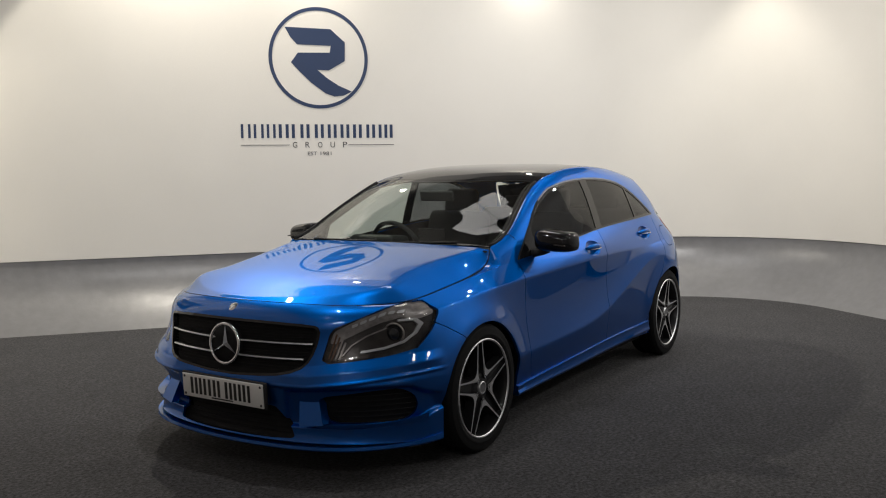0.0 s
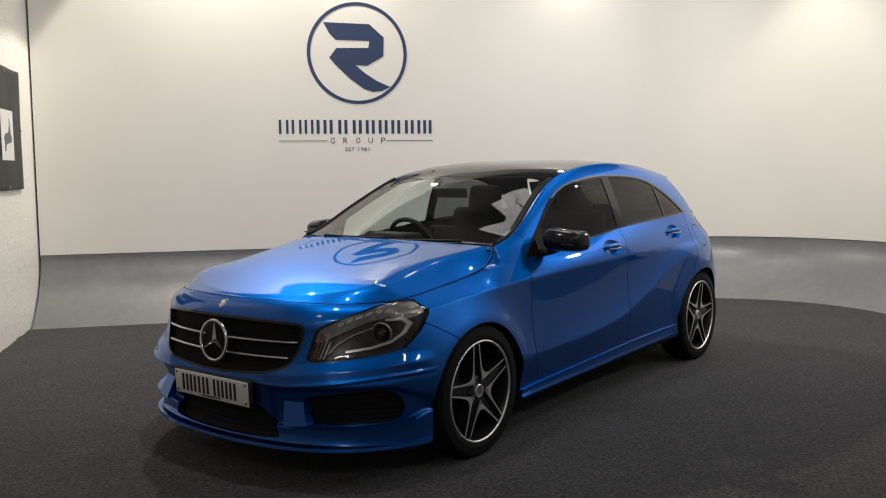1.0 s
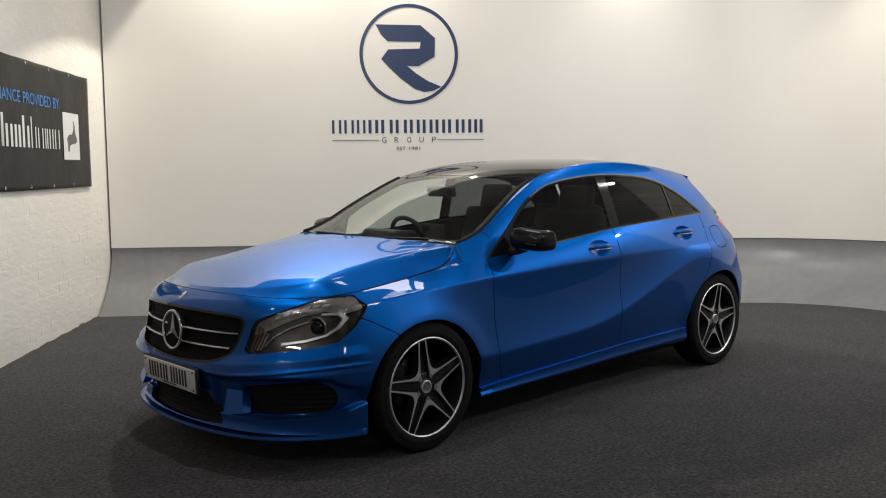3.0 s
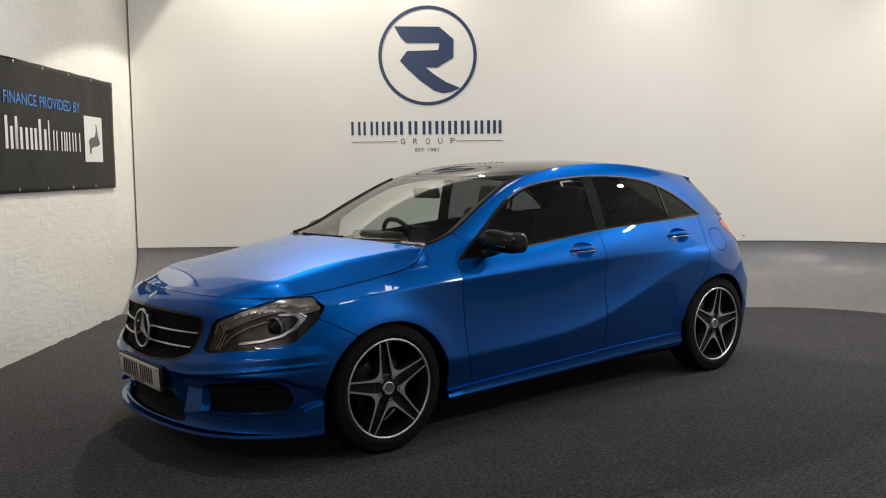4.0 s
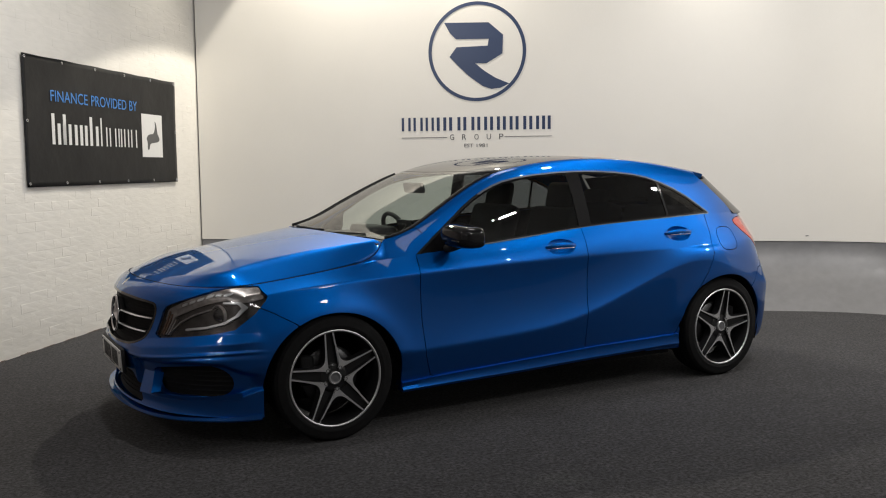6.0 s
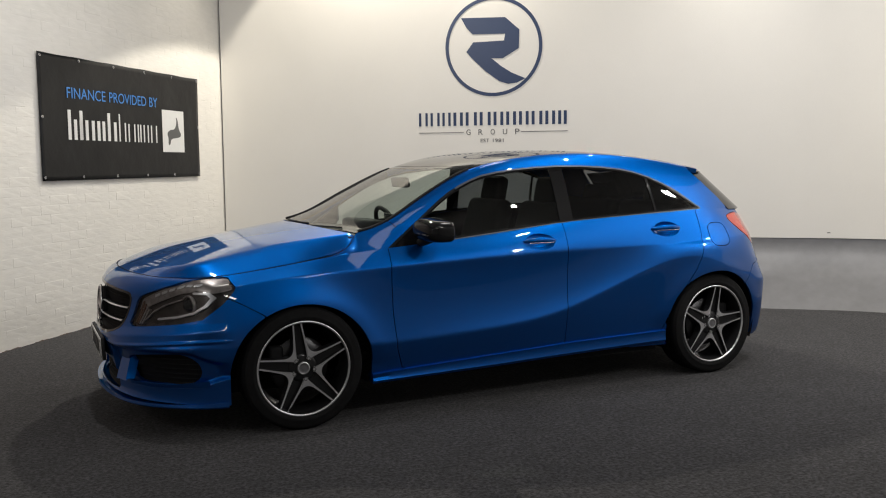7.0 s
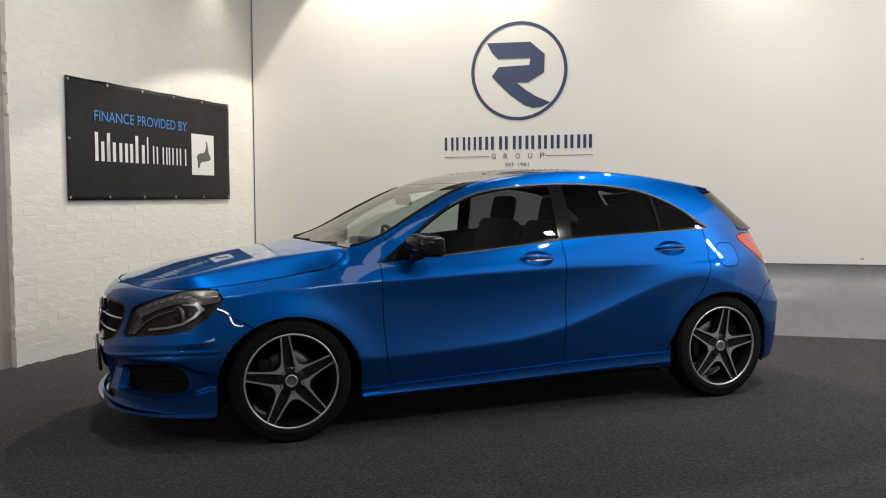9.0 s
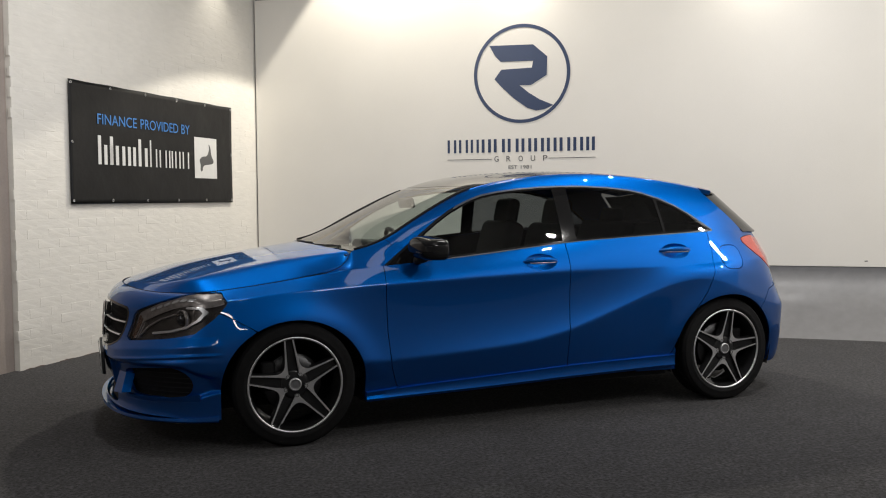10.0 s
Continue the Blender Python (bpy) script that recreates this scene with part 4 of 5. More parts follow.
def swept_strip(name, u0, u1, section, mat, mirror, parent=car, label="", count=80):
    """A closed section, rows of (distance inside the outline, z), swept along the outline; z may follow the station."""
    us = np.linspace(u0, u1, count)
    p = outline(us)
    w = np.gradient(p, axis=0)
    if u0 == 0:
        w[0] = (0, 1)
    w /= np.linalg.norm(w, axis=1, keepdims=True)
    o = np.stack([-w[:, 1], w[:, 0]], 1)
    k = len(section)
    v = np.array([[(p[i, 0] - o[i, 0] * d(us[i]), p[i, 1] - o[i, 1] * d(us[i]), z(us[i])) for d, z in section] for i in range(count)])
    q = [(i * k + j, i * k + (j + 1) % k, (i + 1) * k + (j + 1) % k, (i + 1) * k + j) for i in range(count - 1) for j in range(k)]
    q += [tuple(range(k))[::-1], tuple((count - 1) * k + j for j in range(k))]
    v = v.reshape(-1, 3)
    if mirror:
        v, q = v * np.array([1, -1, 1]), [c[::-1] for c in q]
    ob = mesh(name, v, q, mat, parent, label, True)
    ob.data.set_sharp_from_angle(angle=radians(35))
    return ob


def const(c):
    return lambda u: c


def sill_top(u):
    return float(np.interp(u, [7, 8, 9, 10], [0.243, 0.272, 0.296, 0.308]))


def sill_low(u):
    return float(np.interp(u, [7, 8, 9, 9.85, 10], [0.192, 0.205, 0.222, 0.236, 0.236]))


for mir in (True, False):
    swept_strip("sill_skirt", 6.96, 10.03, [(const(0.075), lambda u: sill_top(u) + 0.012), (const(0.040), lambda u: sill_top(u) + 0.006), (const(0.022), sill_top), (const(0.026), lambda u: sill_top(u) - 0.022),
                                            (const(0.018), lambda u: sill_low(u) + 0.014), (const(0.026), sill_low), (const(0.12), lambda u: sill_low(u) + 0.01)], PAINT, mir)
    swept_strip("splitter", 0, 4.98, [(const(0.09), const(0.176)), (lambda u: -0.002 - 0.004 * min(1, (5 - u) / 1.2), lambda u: 0.186 + 0.012 * max(0, u - 4.2)),
                                      (lambda u: -0.005 - 0.004 * min(1, (5 - u) / 1.2), const(0.172)), (const(0.0), const(0.164)), (const(0.09), const(0.164))], PAINT, mir)
    swept_strip("bumper_blade", 2.05, 4.62, [(const(0.03), const(0.276)), (lambda u: -0.004 + 0.03 * max(0, 2.4 - u), lambda u: 0.288 + 0.02 * max(0, u - 3.7)), (lambda u: 0.0 + 0.03 * max(0, 2.4 - u), const(0.270)), (const(0.03), const(0.262))], PAINT, mir)

# grille: recessed mesh, two louvres on each side, round emblem
grille = panel("grille", np.vstack([TV, TV * (1, -1, 1)]), np.vstack([TF[:, ::-1], TF + len(TV)]), np.concatenate([f_grille, f_grille]) + 0.004, DARK, car, "black grille with two bright louvres and a round emblem", 0, False, False, -0.03)
rimf = np.minimum(f_grille + 0.004, 0.007 - f_grille)
panel("grille_surround", np.vstack([TV, TV * (1, -1, 1)]), np.vstack([TF[:, ::-1], TF + len(TV)]), np.concatenate([rimf, rimf]), GLOSS_BLACK, grille, "", 0.03, False, False, 0.001)
for s in (-1, 1):
    for z, y1 in ((0.634, 0.452), (0.566, 0.420)):
        ys = np.linspace(0.075, y1, 14)
        rows = []
        for y in ys:
            zz = z
            x = nose_x(y, zz)
            rows.append([(x + 0.006, s * y, zz + 0.0048), (x - 0.002, s * y, zz), (x + 0.005, s * y, zz - 0.0048), (x + 0.035, s * y, zz - 0.004), (x + 0.035, s * y, zz + 0.004)])
        v = np.array(rows).reshape(-1, 3)
        q = [(i * 5 + j, i * 5 + (j + 1) % 5, (i + 1) * 5 + (j + 1) % 5, (i + 1) * 5 + j) for i in range(13) for j in range(5)]
        q += [(0, 1, 2, 3, 4), (69, 68, 67, 66, 65)]
        if s > 0:
            q = [c[::-1] for c in q]
        lou = mesh("louvre", v, q, PLASTIC, grille, "black louvre with a chrome edge", False)
        lou.data.materials.append(BRIGHT)
        for p in lou.data.polygons:
            c = sum((lou.data.vertices[i].co for i in p.vertices), Vector()) / len(p.vertices)
            if c.x < nose_x(abs(c.y), c.z) + 0.0035:
                p.material_index = 1
for k in range(16):
    z = 0.515 + 0.013 * k
    ys = [y for y in np.linspace(-0.44, 0.44, 30) if inside(np.array([y]), np.array([z]), GRILLE)[0] > 0.01]
    v, q = tube([(nose_x(y, z) + 0.022, y, z) for y in ys], 0.0018, 5)
    mesh("mesh_bar", v, q, DARK, grille)
face_y = Matrix.Rotation(radians(-90), 4, "Z")       # turns a piece that faces -y to face -x
EMBLEM = Matrix.Translation((-2.238, 0, 0.612)) @ Matrix.Rotation(radians(4), 4, "Y") @ face_y
v, q = lathe([(0.091 + 0.0075 * math.cos(a), 0.0075 * math.sin(a)) for a in np.linspace(0, 2 * math.pi, 13)], 48)
emblem = mesh("emblem_ring", v, q, CHROME, grille, "round chrome emblem ring", True, m=EMBLEM)
v, q = lathe([(0.0, 0.012), (0.088, 0.012), (0.088, 0.03)], 40)
mesh("emblem_disc", v, q, DARK, grille, "", True, m=EMBLEM)
for k in range(3):
    a = radians(90 + 120 * k)
    d, e = np.array([math.cos(a), math.sin(a)]), np.array([-math.sin(a), math.cos(a)])
    tip, l, r = d * 0.088, e * 0.014, -e * 0.014
    back = -d * 0.012
    v = [(tip[0], -0.001, tip[1]), (l[0] + back[0], 0.006, l[1] + back[1]), (r[0] + back[0], 0.006, r[1] + back[1]), (0, -0.012, 0), (tip[0], 0.010, tip[1])]
    mesh("emblem_blade", v, [(0, 1, 3), (0, 3, 2), (1, 0, 4), (0, 2, 4)], CHROME, grille, "", False, m=EMBLEM)
v, q = lathe([(0.0, -0.004), (0.022, -0.003), (0.026, 0.0), (0.026, 0.006)], 28)
mesh("badge", v, q, CHROME, car, "small round chrome badge", True, m=Matrix.Translation((-2.176, 0, 0.775)) @ Matrix.Rotation(radians(48), 4, "Y") @ face_y)
# number plate
PLATE = Matrix.Translation((-2.264, 0, 0.399)) @ Matrix.Rotation(radians(-3), 4, "Y") @ face_y
part("plate_holder", box(0.54, 0.016, 0.124, 0.004), PLASTIC, car, "", PLATE @ Matrix.Translation((0, 0.012, 0)))
plate = part("number_plate", box(0.520, 0.006, 0.111, 0.002), PLATE_WHITE, car, "white front number plate with black characters as bars", PLATE)
x = -0.205
for k in range(7):
    wide = 0.022 if k == 2 else 0.044
    for mid_x in ((x + 0.0075, x + wide - 0.0075) if wide > 0.03 else (x + wide / 2,)):
        part("plate_bar", box(0.016, 0.002, 0.079, 0.0005, 1, Matrix.Translation((mid_x, -0.0036, 0.002))), PLATE_BLACK, plate, "", PLATE, False)
    x += wide + (0.034 if k == 3 else 0.013)
for x, z in ((-0.245, 0.042), (0.245, 0.042), (-0.245, -0.042), (0.245, -0.042)):
    v, q = lathe([(0.0, -0.003), (0.005, -0.0025), (0.006, 0.0)], 12)
    mesh("plate_screw", v, q, STEEL, plate, "", True, m=PLATE @ Matrix.Translation((x, -0.003, z)))
part("plate_caption", box(0.14, 0.001, 0.006, 0, 1, Matrix.Translation((0, -0.0034, -0.045))), PLATE_BLACK, plate, "", PLATE, False)

# intakes: dark mesh set back behind the openings
for s in (False, True):
    panel("side_intake", TV, TF, f_intake + 0.006, PLASTIC, car, "black recessed air intake", 0, True, not s, -0.05)
    for k in range(5):
        z = 0.305 + 0.024 * k
        ys = [y for y in np.linspace(0.45, 0.84, 30) if inside(np.array([y]), np.array([z]), INTAKE)[0] > 0.004]
        v, q = tube([(nose_x(y, z) + 0.028, y * (1 if s else -1), z) for y in ys], 0.002, 5)
        mesh("intake_bar", v, q, DARK, car)
both, faces2 = np.vstack([TV, TV * (1, -1, 1)]), np.vstack([TF[:, ::-1], TF + len(TV)])
panel("lower_intake", both, faces2, np.concatenate([f_mouth, f_mouth]) + 0.006, PLASTIC, car, "black recessed air intake", 0, False, False, -0.06)
for k in range(5):
    z = 0.225 + 0.022 * k
    ys = [y for y in np.linspace(-0.42, 0.42, 30) if inside(np.array([y]), np.array([z]), MOUTH)[0] > 0.004]
    v, q = tube([(nose_x(y, z) + 0.03, y, z) for y in ys], 0.002, 5)
    mesh("intake_bar", v, q, DARK, car)

# a painted fin between the middle and the side intake, leaning back
for s in (-1, 1):
    front = [(-2.168, 0.388, 0.396), (-2.142, 0.476, 0.398), (-2.176, 0.524, 0.284), (-2.210, 0.418, 0.272)]
    v = [(x, s * y, z) for x, y, z in front] + [(x + 0.045, s * y, z) for x, y, z in front]
    q = [(0, 1, 2, 3), (1, 0, 4, 5), (2, 1, 5, 6), (3, 2, 6, 7), (0, 3, 7, 4)]
    mesh("bumper_fin", v, q if s > 0 else [c[::-1] for c in q], PAINT, car, "", False)

# headlamps
inset_lamp = TV - 0.032 * np.repeat(np.concatenate([outward, np.zeros((NU, 1))], 1), NV, 0)
for mir in (True, False):
    lamp = panel("headlamp", TV, TF, f_lamp - GAP, LENS, car, "smoked headlamp with a clear lens and bright curved light strip", 0.0, True, mir)
    panel("lamp_bowl", inset_lamp, TF, f_lamp + 0.014, LAMP_DARK, lamp, "", 0, True, mir)
    strip = TV - 0.016 * np.repeat(np.concatenate([outward, np.zeros((NU, 1))], 1), NV, 0)
    drl = line_distance(Y, Z, [(0.640, 0.594), (0.71, 0.606), (0.765, 0.628), (0.793, 0.662), (0.799, 0.700), (0.780, 0.722), (0.735, 0.722)])
    panel("light_strip", strip, TF, np.minimum(np.where(nose, 0.0055 - drl, -1), f_lamp - 0.004), SILVER, lamp, "bright curved light strip", 0.02, True, mir)
    brow = line_distance(Y, Z, [(0.545, 0.682), (0.62, 0.719), (0.69, 0.756), (0.75, 0.760)])
    band = line_distance(Y, Z, [(0.530, 0.655), (0.60, 0.695), (0.67, 0.735), (0.74, 0.757), (0.79, 0.745)])
    panel("lamp_brow", inset_lamp, TF, np.minimum(np.where(nose, 0.026 - band, -1), f_lamp - 0.006), LAMP_RIB, lamp, "clear brow over the projector", 0.004, True, mir, 0.010)
    for k in range(6):
        y0 = 0.600 + 0.026 * k
        panel("indicator_rib", strip, TF, np.minimum.reduce([np.where(nose, 0.006 - brow, -1), f_lamp - 0.012, 0.0095 - np.abs(Y - y0)]), SILVER, lamp, "ribbed clear indicator strip", 0.006, True, mir)
    blade = line_distance(Y, Z, [(0.575, 0.585), (0.60, 0.625), (0.645, 0.662), (0.70, 0.69)])
    panel("lamp_blade", strip, TF, np.minimum(np.where(nose, 0.0030 - blade, -1), f_lamp - 0.01), LAMP_RIB, lamp, "", 0.012, True, mir)
    for k in range(4):
        slope = Y - (0.520 + 0.014 * k) - 0.18 * (Z - 0.56)
        panel("reflector_rib", strip, TF, np.minimum.reduce([np.where(nose, 0.0035 - np.abs(slope), -1), f_lamp - 0.008, 0.675 - 0.012 * k - Z]), AMBER if k < 2 else LAMP_RIB, lamp, "brownish side reflector rib", 0.02, True, mir)
    s = -1 if mir else 1
    for y, z, r in ((0.705, 0.662, 0.9),):
        c = Vector((nose_x(y, z) + 0.050, s * y, z))
        v, q = lathe([(0.0, -0.034), (0.020, -0.028), (0.033, -0.013), (0.037, 0.0), (0.042, 0.0), (0.046, -0.006), (0.049, 0.01), (0.03, 0.03)], 28)
        mesh("projector", v, q, GLOSS_BLACK, lamp, "round projector lens", True, m=Matrix.Translation(c) @ Matrix.Rotation(radians(s * -25), 4, "Z") @ face_y @ Matrix.Scale(r, 4))
        v, q = lathe([(0.047, -0.004), (0.050, -0.012), (0.055, -0.010), (0.056, 0.002), (0.050, 0.012)], 32)
        mesh("projector_ring", v, q, LAMP_RIB, lamp, "bright ring round the projector", True, m=Matrix.Translation(c) @ Matrix.Rotation(radians(s * -25), 4, "Z") @ face_y @ Matrix.Scale(r, 4))
    panel("tail_lamp", TV, TF, f_tail - GAP, RED, car, "red tail lamp wrapped round the corner", 0.02, True, mir, 0.002)


# door handles and mirrors
def handle(x0, x1, z, s):
    rows, n = [], 26
    for i in range(n):
        t = i / (n - 1)
        x = x0 + (x1 - x0) * t
        fat = math.sin(math.pi * min(max(t, 0.02), 0.98)) ** 0.45
        w = side_w(x, z) + 0.022 * math.sin(math.pi * t) ** 0.5
        rows += [(x, s * (w + 0.012 * fat * math.cos(a)), z + 0.006 * math.sin(math.pi * t) + 0.020 * fat * math.sin(a)) for a in np.linspace(0, 2 * math.pi, 14, endpoint=False)]
    q = [(i * 14 + j, i * 14 + (j + 1) % 14, (i + 1) * 14 + (j + 1) % 14, (i + 1) * 14 + j) for i in range(n - 1) for j in range(14)]
    q += [tuple(range(14))[::-1], tuple((n - 1) * 14 + j for j in range(14))]
    if s > 0:
        q = [c[::-1] for c in q]
    q = [c[::-1] for c in q]
    h = mesh("door_handle", rows, q, PAINT, car, "body-coloured door handle with a bright insert")
    pts = [(x0 + (x1 - x0) * t, s * (side_w(x0 + (x1 - x0) * t, z) + 0.022 * math.sin(math.pi * t) ** 0.5 + 0.0085), z - 0.007) for t in np.linspace(0.14, 0.9, 12)]
    v, q = tube(pts, 0.0032, 8)
    mesh("handle_insert", v, q, CHROME, h, "thin chrome strip")


def handle_cup(f, s):
    """The hollow behind a grip, dished into the door."""
    deep = 0.020 * np.clip(1 - (1 - f / 0.046) ** 2, 0, 1) ** 0.7
    dish = TV - deep[:, None] * np.repeat(np.concatenate([outward, np.zeros((NU, 1))], 1), NV, 0)
    panel("handle_cup", dish, TF, f, PAINT, car, "", 0, True, s < 0)


for s in (-1, 1):
    for (x0, x1, z), f in zip(HANDLES, cups):
        handle(x0, x1, z, s)
        handle_cup(f, s)


def mirror_shell(s):
    rows, nu, nv = [], 36, 20
    for i in range(nu):
        for j in range(nv):
            a, b = 2 * math.pi * i / nu, math.pi * (j / (nv - 1) - 0.5)

            def pw(c, e):
                return math.copysign(abs(c) ** e, c)
            lx, ly, lz = pw(math.cos(b), 0.45) * pw(math.cos(a), 0.55), pw(math.cos(b), 0.45) * pw(math.sin(a), 0.5), pw(math.sin(b), 0.5)
            # narrower outboard and in front, flat glass side at the back
            k = 1 - 0.14 * (ly + 1) / 2
            lx = lx if lx < 0 else lx * 0.35
            fx = 1 - 0.22 * abs(lz) ** 2
            rows.append((0.115 * lx * fx + 0.02 * ly, s * 0.108 * ly, 0.066 * lz * k * (1 if lz > 0 else 0.95) - 0.008 * ly))
    v = np.array(rows)
    q = grid_faces(nu, nv, True)
    if s > 0:
        q = q[:, ::-1]
    at = Matrix.Translation((-0.610, s * 0.915, 0.995))
    m = mesh("door_mirror", v, q, GLOSS_BLACK, car, "gloss black door mirror", True, m=at)
    part("mirror_glass", box(0.004, 0.165, 0.095, 0.02, 3), CHROME, m, "", at @ Matrix.Translation((0.030, 0, 0)))
    foot = [(-0.66, s * 0.775, 0.925), (-0.655, s * 0.80, 0.928), (-0.64, s * 0.83, 0.937), (-0.625, s * 0.86, 0.95)]
    v, q = tube(foot, 0.022, 12)
    mesh("mirror_foot", v, q, PLASTIC, m)
    v, q = tube([(-0.716, s * (0.915 + k), 0.982 - 0.05 * abs(k)) for k in np.linspace(-0.07, 0.085, 8)], 0.004, 6)
    mesh("indicator_strip", v, q, LAMP_DARK, m)


for s in (-1, 1):
    mirror_shell(s)

# wipers on the cowl
for y0, y1 in ((0.50, 0.02), (-0.02, -0.50)):
    pts = []
    for k in np.linspace(0, 1, 14):
        y = y0 + (y1 - y0) * k
        xs = np.linspace(-1.09, -0.6, 200)
        x = float(xs[np.argmax(past_cowl(xs, np.full(200, y)) > 0.012 + 0.02 * k)])
        pts.append((x, y, float(screen_z(np.array([x]), np.array([y]))[0]) + 0.004))
    v, q = tube(pts, 0.0045, 8)
    mesh("wiper", v, q, PLASTIC, car, "black wiper arm and blade")

# ---- underside and wheel housings ----
floor_plan = [(-2.10, -0.45), (-1.98, -0.62), (-1.74, -0.66), (-0.94, -0.66), (-0.92, -0.80), (0.94, -0.80), (0.96, -0.66), (1.76, -0.66), (1.90, -0.55), (1.96, 0), (1.90, 0.55), (1.76, 0.66), (0.96, 0.66), (0.94, 0.80), (-0.92, 0.80), (-0.94, 0.66), (-1.74, 0.66), (-1.98, 0.62), (-2.10, 0.45)]
bm = bmesh.new()
f = bm.faces.new([bm.verts.new((x, y, 0.185)) for x, y in floor_plan])
r = bmesh.ops.extrude_face_region(bm, geom=[f])
bmesh.ops.translate(bm, vec=(0, 0, 0.07), verts=[g for g in r["geom"] if isinstance(g, bmesh.types.BMVert)])
bmesh.ops.recalc_face_normals(bm, faces=bm.faces[:])
part("underbody", bm, DARK, car, "", None, False)
for cx in (-1.35, 1.355):
    for s in (-1, 1):
        a = np.linspace(radians(-20), radians(200), 30)
        v = [(cx + 0.392 * math.cos(t), s * y, max(0.19, 0.318 + 0.372 * math.sin(t))) for t in a for y in (0.80, 0.70, 0.56)]
        v += [(cx, s * 0.56, 0.30)]
        q = grid_faces(30, 3).tolist() + [(k * 3 + 2, (k + 1) * 3 + 2, 90) for k in range(29)]
        mesh("wheel_housing", v, q, DARK, car, "", True)


# ---- wheels ----
def wheel(cx, s, turn):
    at = Matrix.Translation((cx, s * 0.776, 0.318)) @ (Matrix.Identity(4) if s < 0 else Matrix.Rotation(math.pi, 4, "Z"))
    v, q = lathe([(0.234, -0.086), (0.229, -0.074), (0.224, -0.05), (0.218, 0.0), (0.212, 0.06), (0.222, 0.095), (0.238, 0.10)], 72)
    w = mesh("wheel", v, q, RIM_BLACK, car, "black five-twin-spoke alloy wheel with machined faces, low-profile tyre", True, m=at)
    tread = [(0.318, -0.07), (0.318, -0.047), (0.311, -0.045), (0.311, -0.037), (0.318, -0.035), (0.318, -0.006), (0.311, -0.004), (0.311, 0.004), (0.318, 0.006), (0.318, 0.035), (0.311, 0.037), (0.311, 0.045), (0.318, 0.047), (0.318, 0.07)]
    v, q = lathe([(0.236, -0.080), (0.243, -0.0865), (0.252, -0.091), (0.262, -0.0935), (0.268, -0.0950), (0.270, -0.0940), (0.288, -0.0930), (0.300, -0.0905), (0.3045, -0.0890), (0.305, -0.0870), (0.312, -0.081), (0.3165, -0.075)] + tread
                 + [(0.314, 0.085), (0.30, 0.105), (0.27, 0.112), (0.25, 0.108), (0.236, 0.098)], 96)
    mesh("tyre", v, q, RUBBER, w, "black low-profile tyre", True, m=at).data.set_sharp_from_angle(angle=radians(50))
    v, q = lathe([(0.2455, -0.078), (0.2475, -0.086), (0.2455, -0.091), (0.2400, -0.092), (0.2360, -0.0885), (0.2345, -0.084), (0.234, -0.076)], 96)
    mesh("rim_lip", v, q, ALLOY, w, "bright machined rim lip", True, m=at)
    v, q = lathe([(0.0, -0.066), (0.060, -0.066), (0.074, -0.060), (0.080, -0.040), (0.078, 0.02)], 48)
    mesh("hub", v, q, RIM_BLACK, w, "", True, m=at)
    v, q = lathe([(0.0, -0.0785), (0.012, -0.0785), (0.024, -0.077), (0.026, -0.0785), (0.031, -0.0785), (0.033, -0.075), (0.033, -0.062)], 40)
    cap = mesh("centre_cap", v, q, CAP_GREY, w, "grey centre cap", True, m=at)
    cap.data.materials.append(ALLOY)
    for p in cap.data.polygons:
        p.material_index = 1 if math.hypot(*((at.inverted() @ p.center).xz)) > 0.0255 else 0
    for k in range(5):
        a0 = radians(turn + 72 * k)
        for e in (-1, 1):
            o_a, i_a = a0 + e * radians(5.0), a0 + e * radians(29)
            po, pi = np.array([math.cos(o_a), math.sin(o_a)]) * 0.2345, np.array([math.cos(i_a), math.sin(i_a)]) * 0.066
            d = (po - pi) / np.linalg.norm(po - pi)
            nrm = np.array([-d[1], d[0]]) * e          # points away from the twin
            v, rows = [], ((0.0, 0.013, 0.006, -0.071), (0.13, 0.0165, 0.004, -0.075), (0.28, 0.0090, 0.003, -0.077), (0.6, 0.0054, 0.003, -0.080), (1.0, 0.0045, 0.004, -0.084))
            for t, wo, wi, y in rows:
                p = pi + (po - pi) * t
                l, r = p + nrm * wo, p - nrm * wi
                v += [(l[0], y, l[1]), (r[0], y, r[1]), (r[0] - nrm[0] * 0.004, y + 0.05, r[1] - nrm[1] * 0.004), (l[0] + nrm[0] * 0.003, y + 0.05, l[1] + nrm[1] * 0.003)]
            q, face_of = [], []
            for i in range(4):
                for j in range(4):
                    q.append((i * 4 + j, i * 4 + (j + 1) % 4, (i + 1) * 4 + (j + 1) % 4, (i + 1) * 4 + j))
                    face_of.append(0 if j == 0 else 1)
            q += [(3, 2, 1, 0), (16, 17, 18, 19)]
            face_of += [1, 1]
            if e < 0:
                q = [c[::-1] for c in q]
            sp = mesh("spoke", v, q, ALLOY, w, "black spoke with a machined bright face", False, m=at)
            sp.data.materials.append(RIM_BLACK)
            sp.data.polygons.foreach_set("material_index", face_of)
        # recessed web between the twins
        v = []
        for r, half, y in ((0.05, 34, -0.055), (0.12, 10, -0.058), (0.236, 4.0, -0.062)):
            v += [(r * math.cos(a0 + radians(h)), y, r * math.sin(a0 + radians(h))) for h in (-half, half)]
        v += [(x, y + 0.03, z) for x, y, z in v]
        mesh("spoke_web", v, [(0, 1, 3, 2), (2, 3, 5, 4), (6, 8, 9, 7), (8, 10, 11, 9), (0, 2, 8, 6), (2, 4, 10, 8), (1, 7, 9, 3), (3, 9, 11, 5)], RIM_BLACK, w, "", False, m=at)
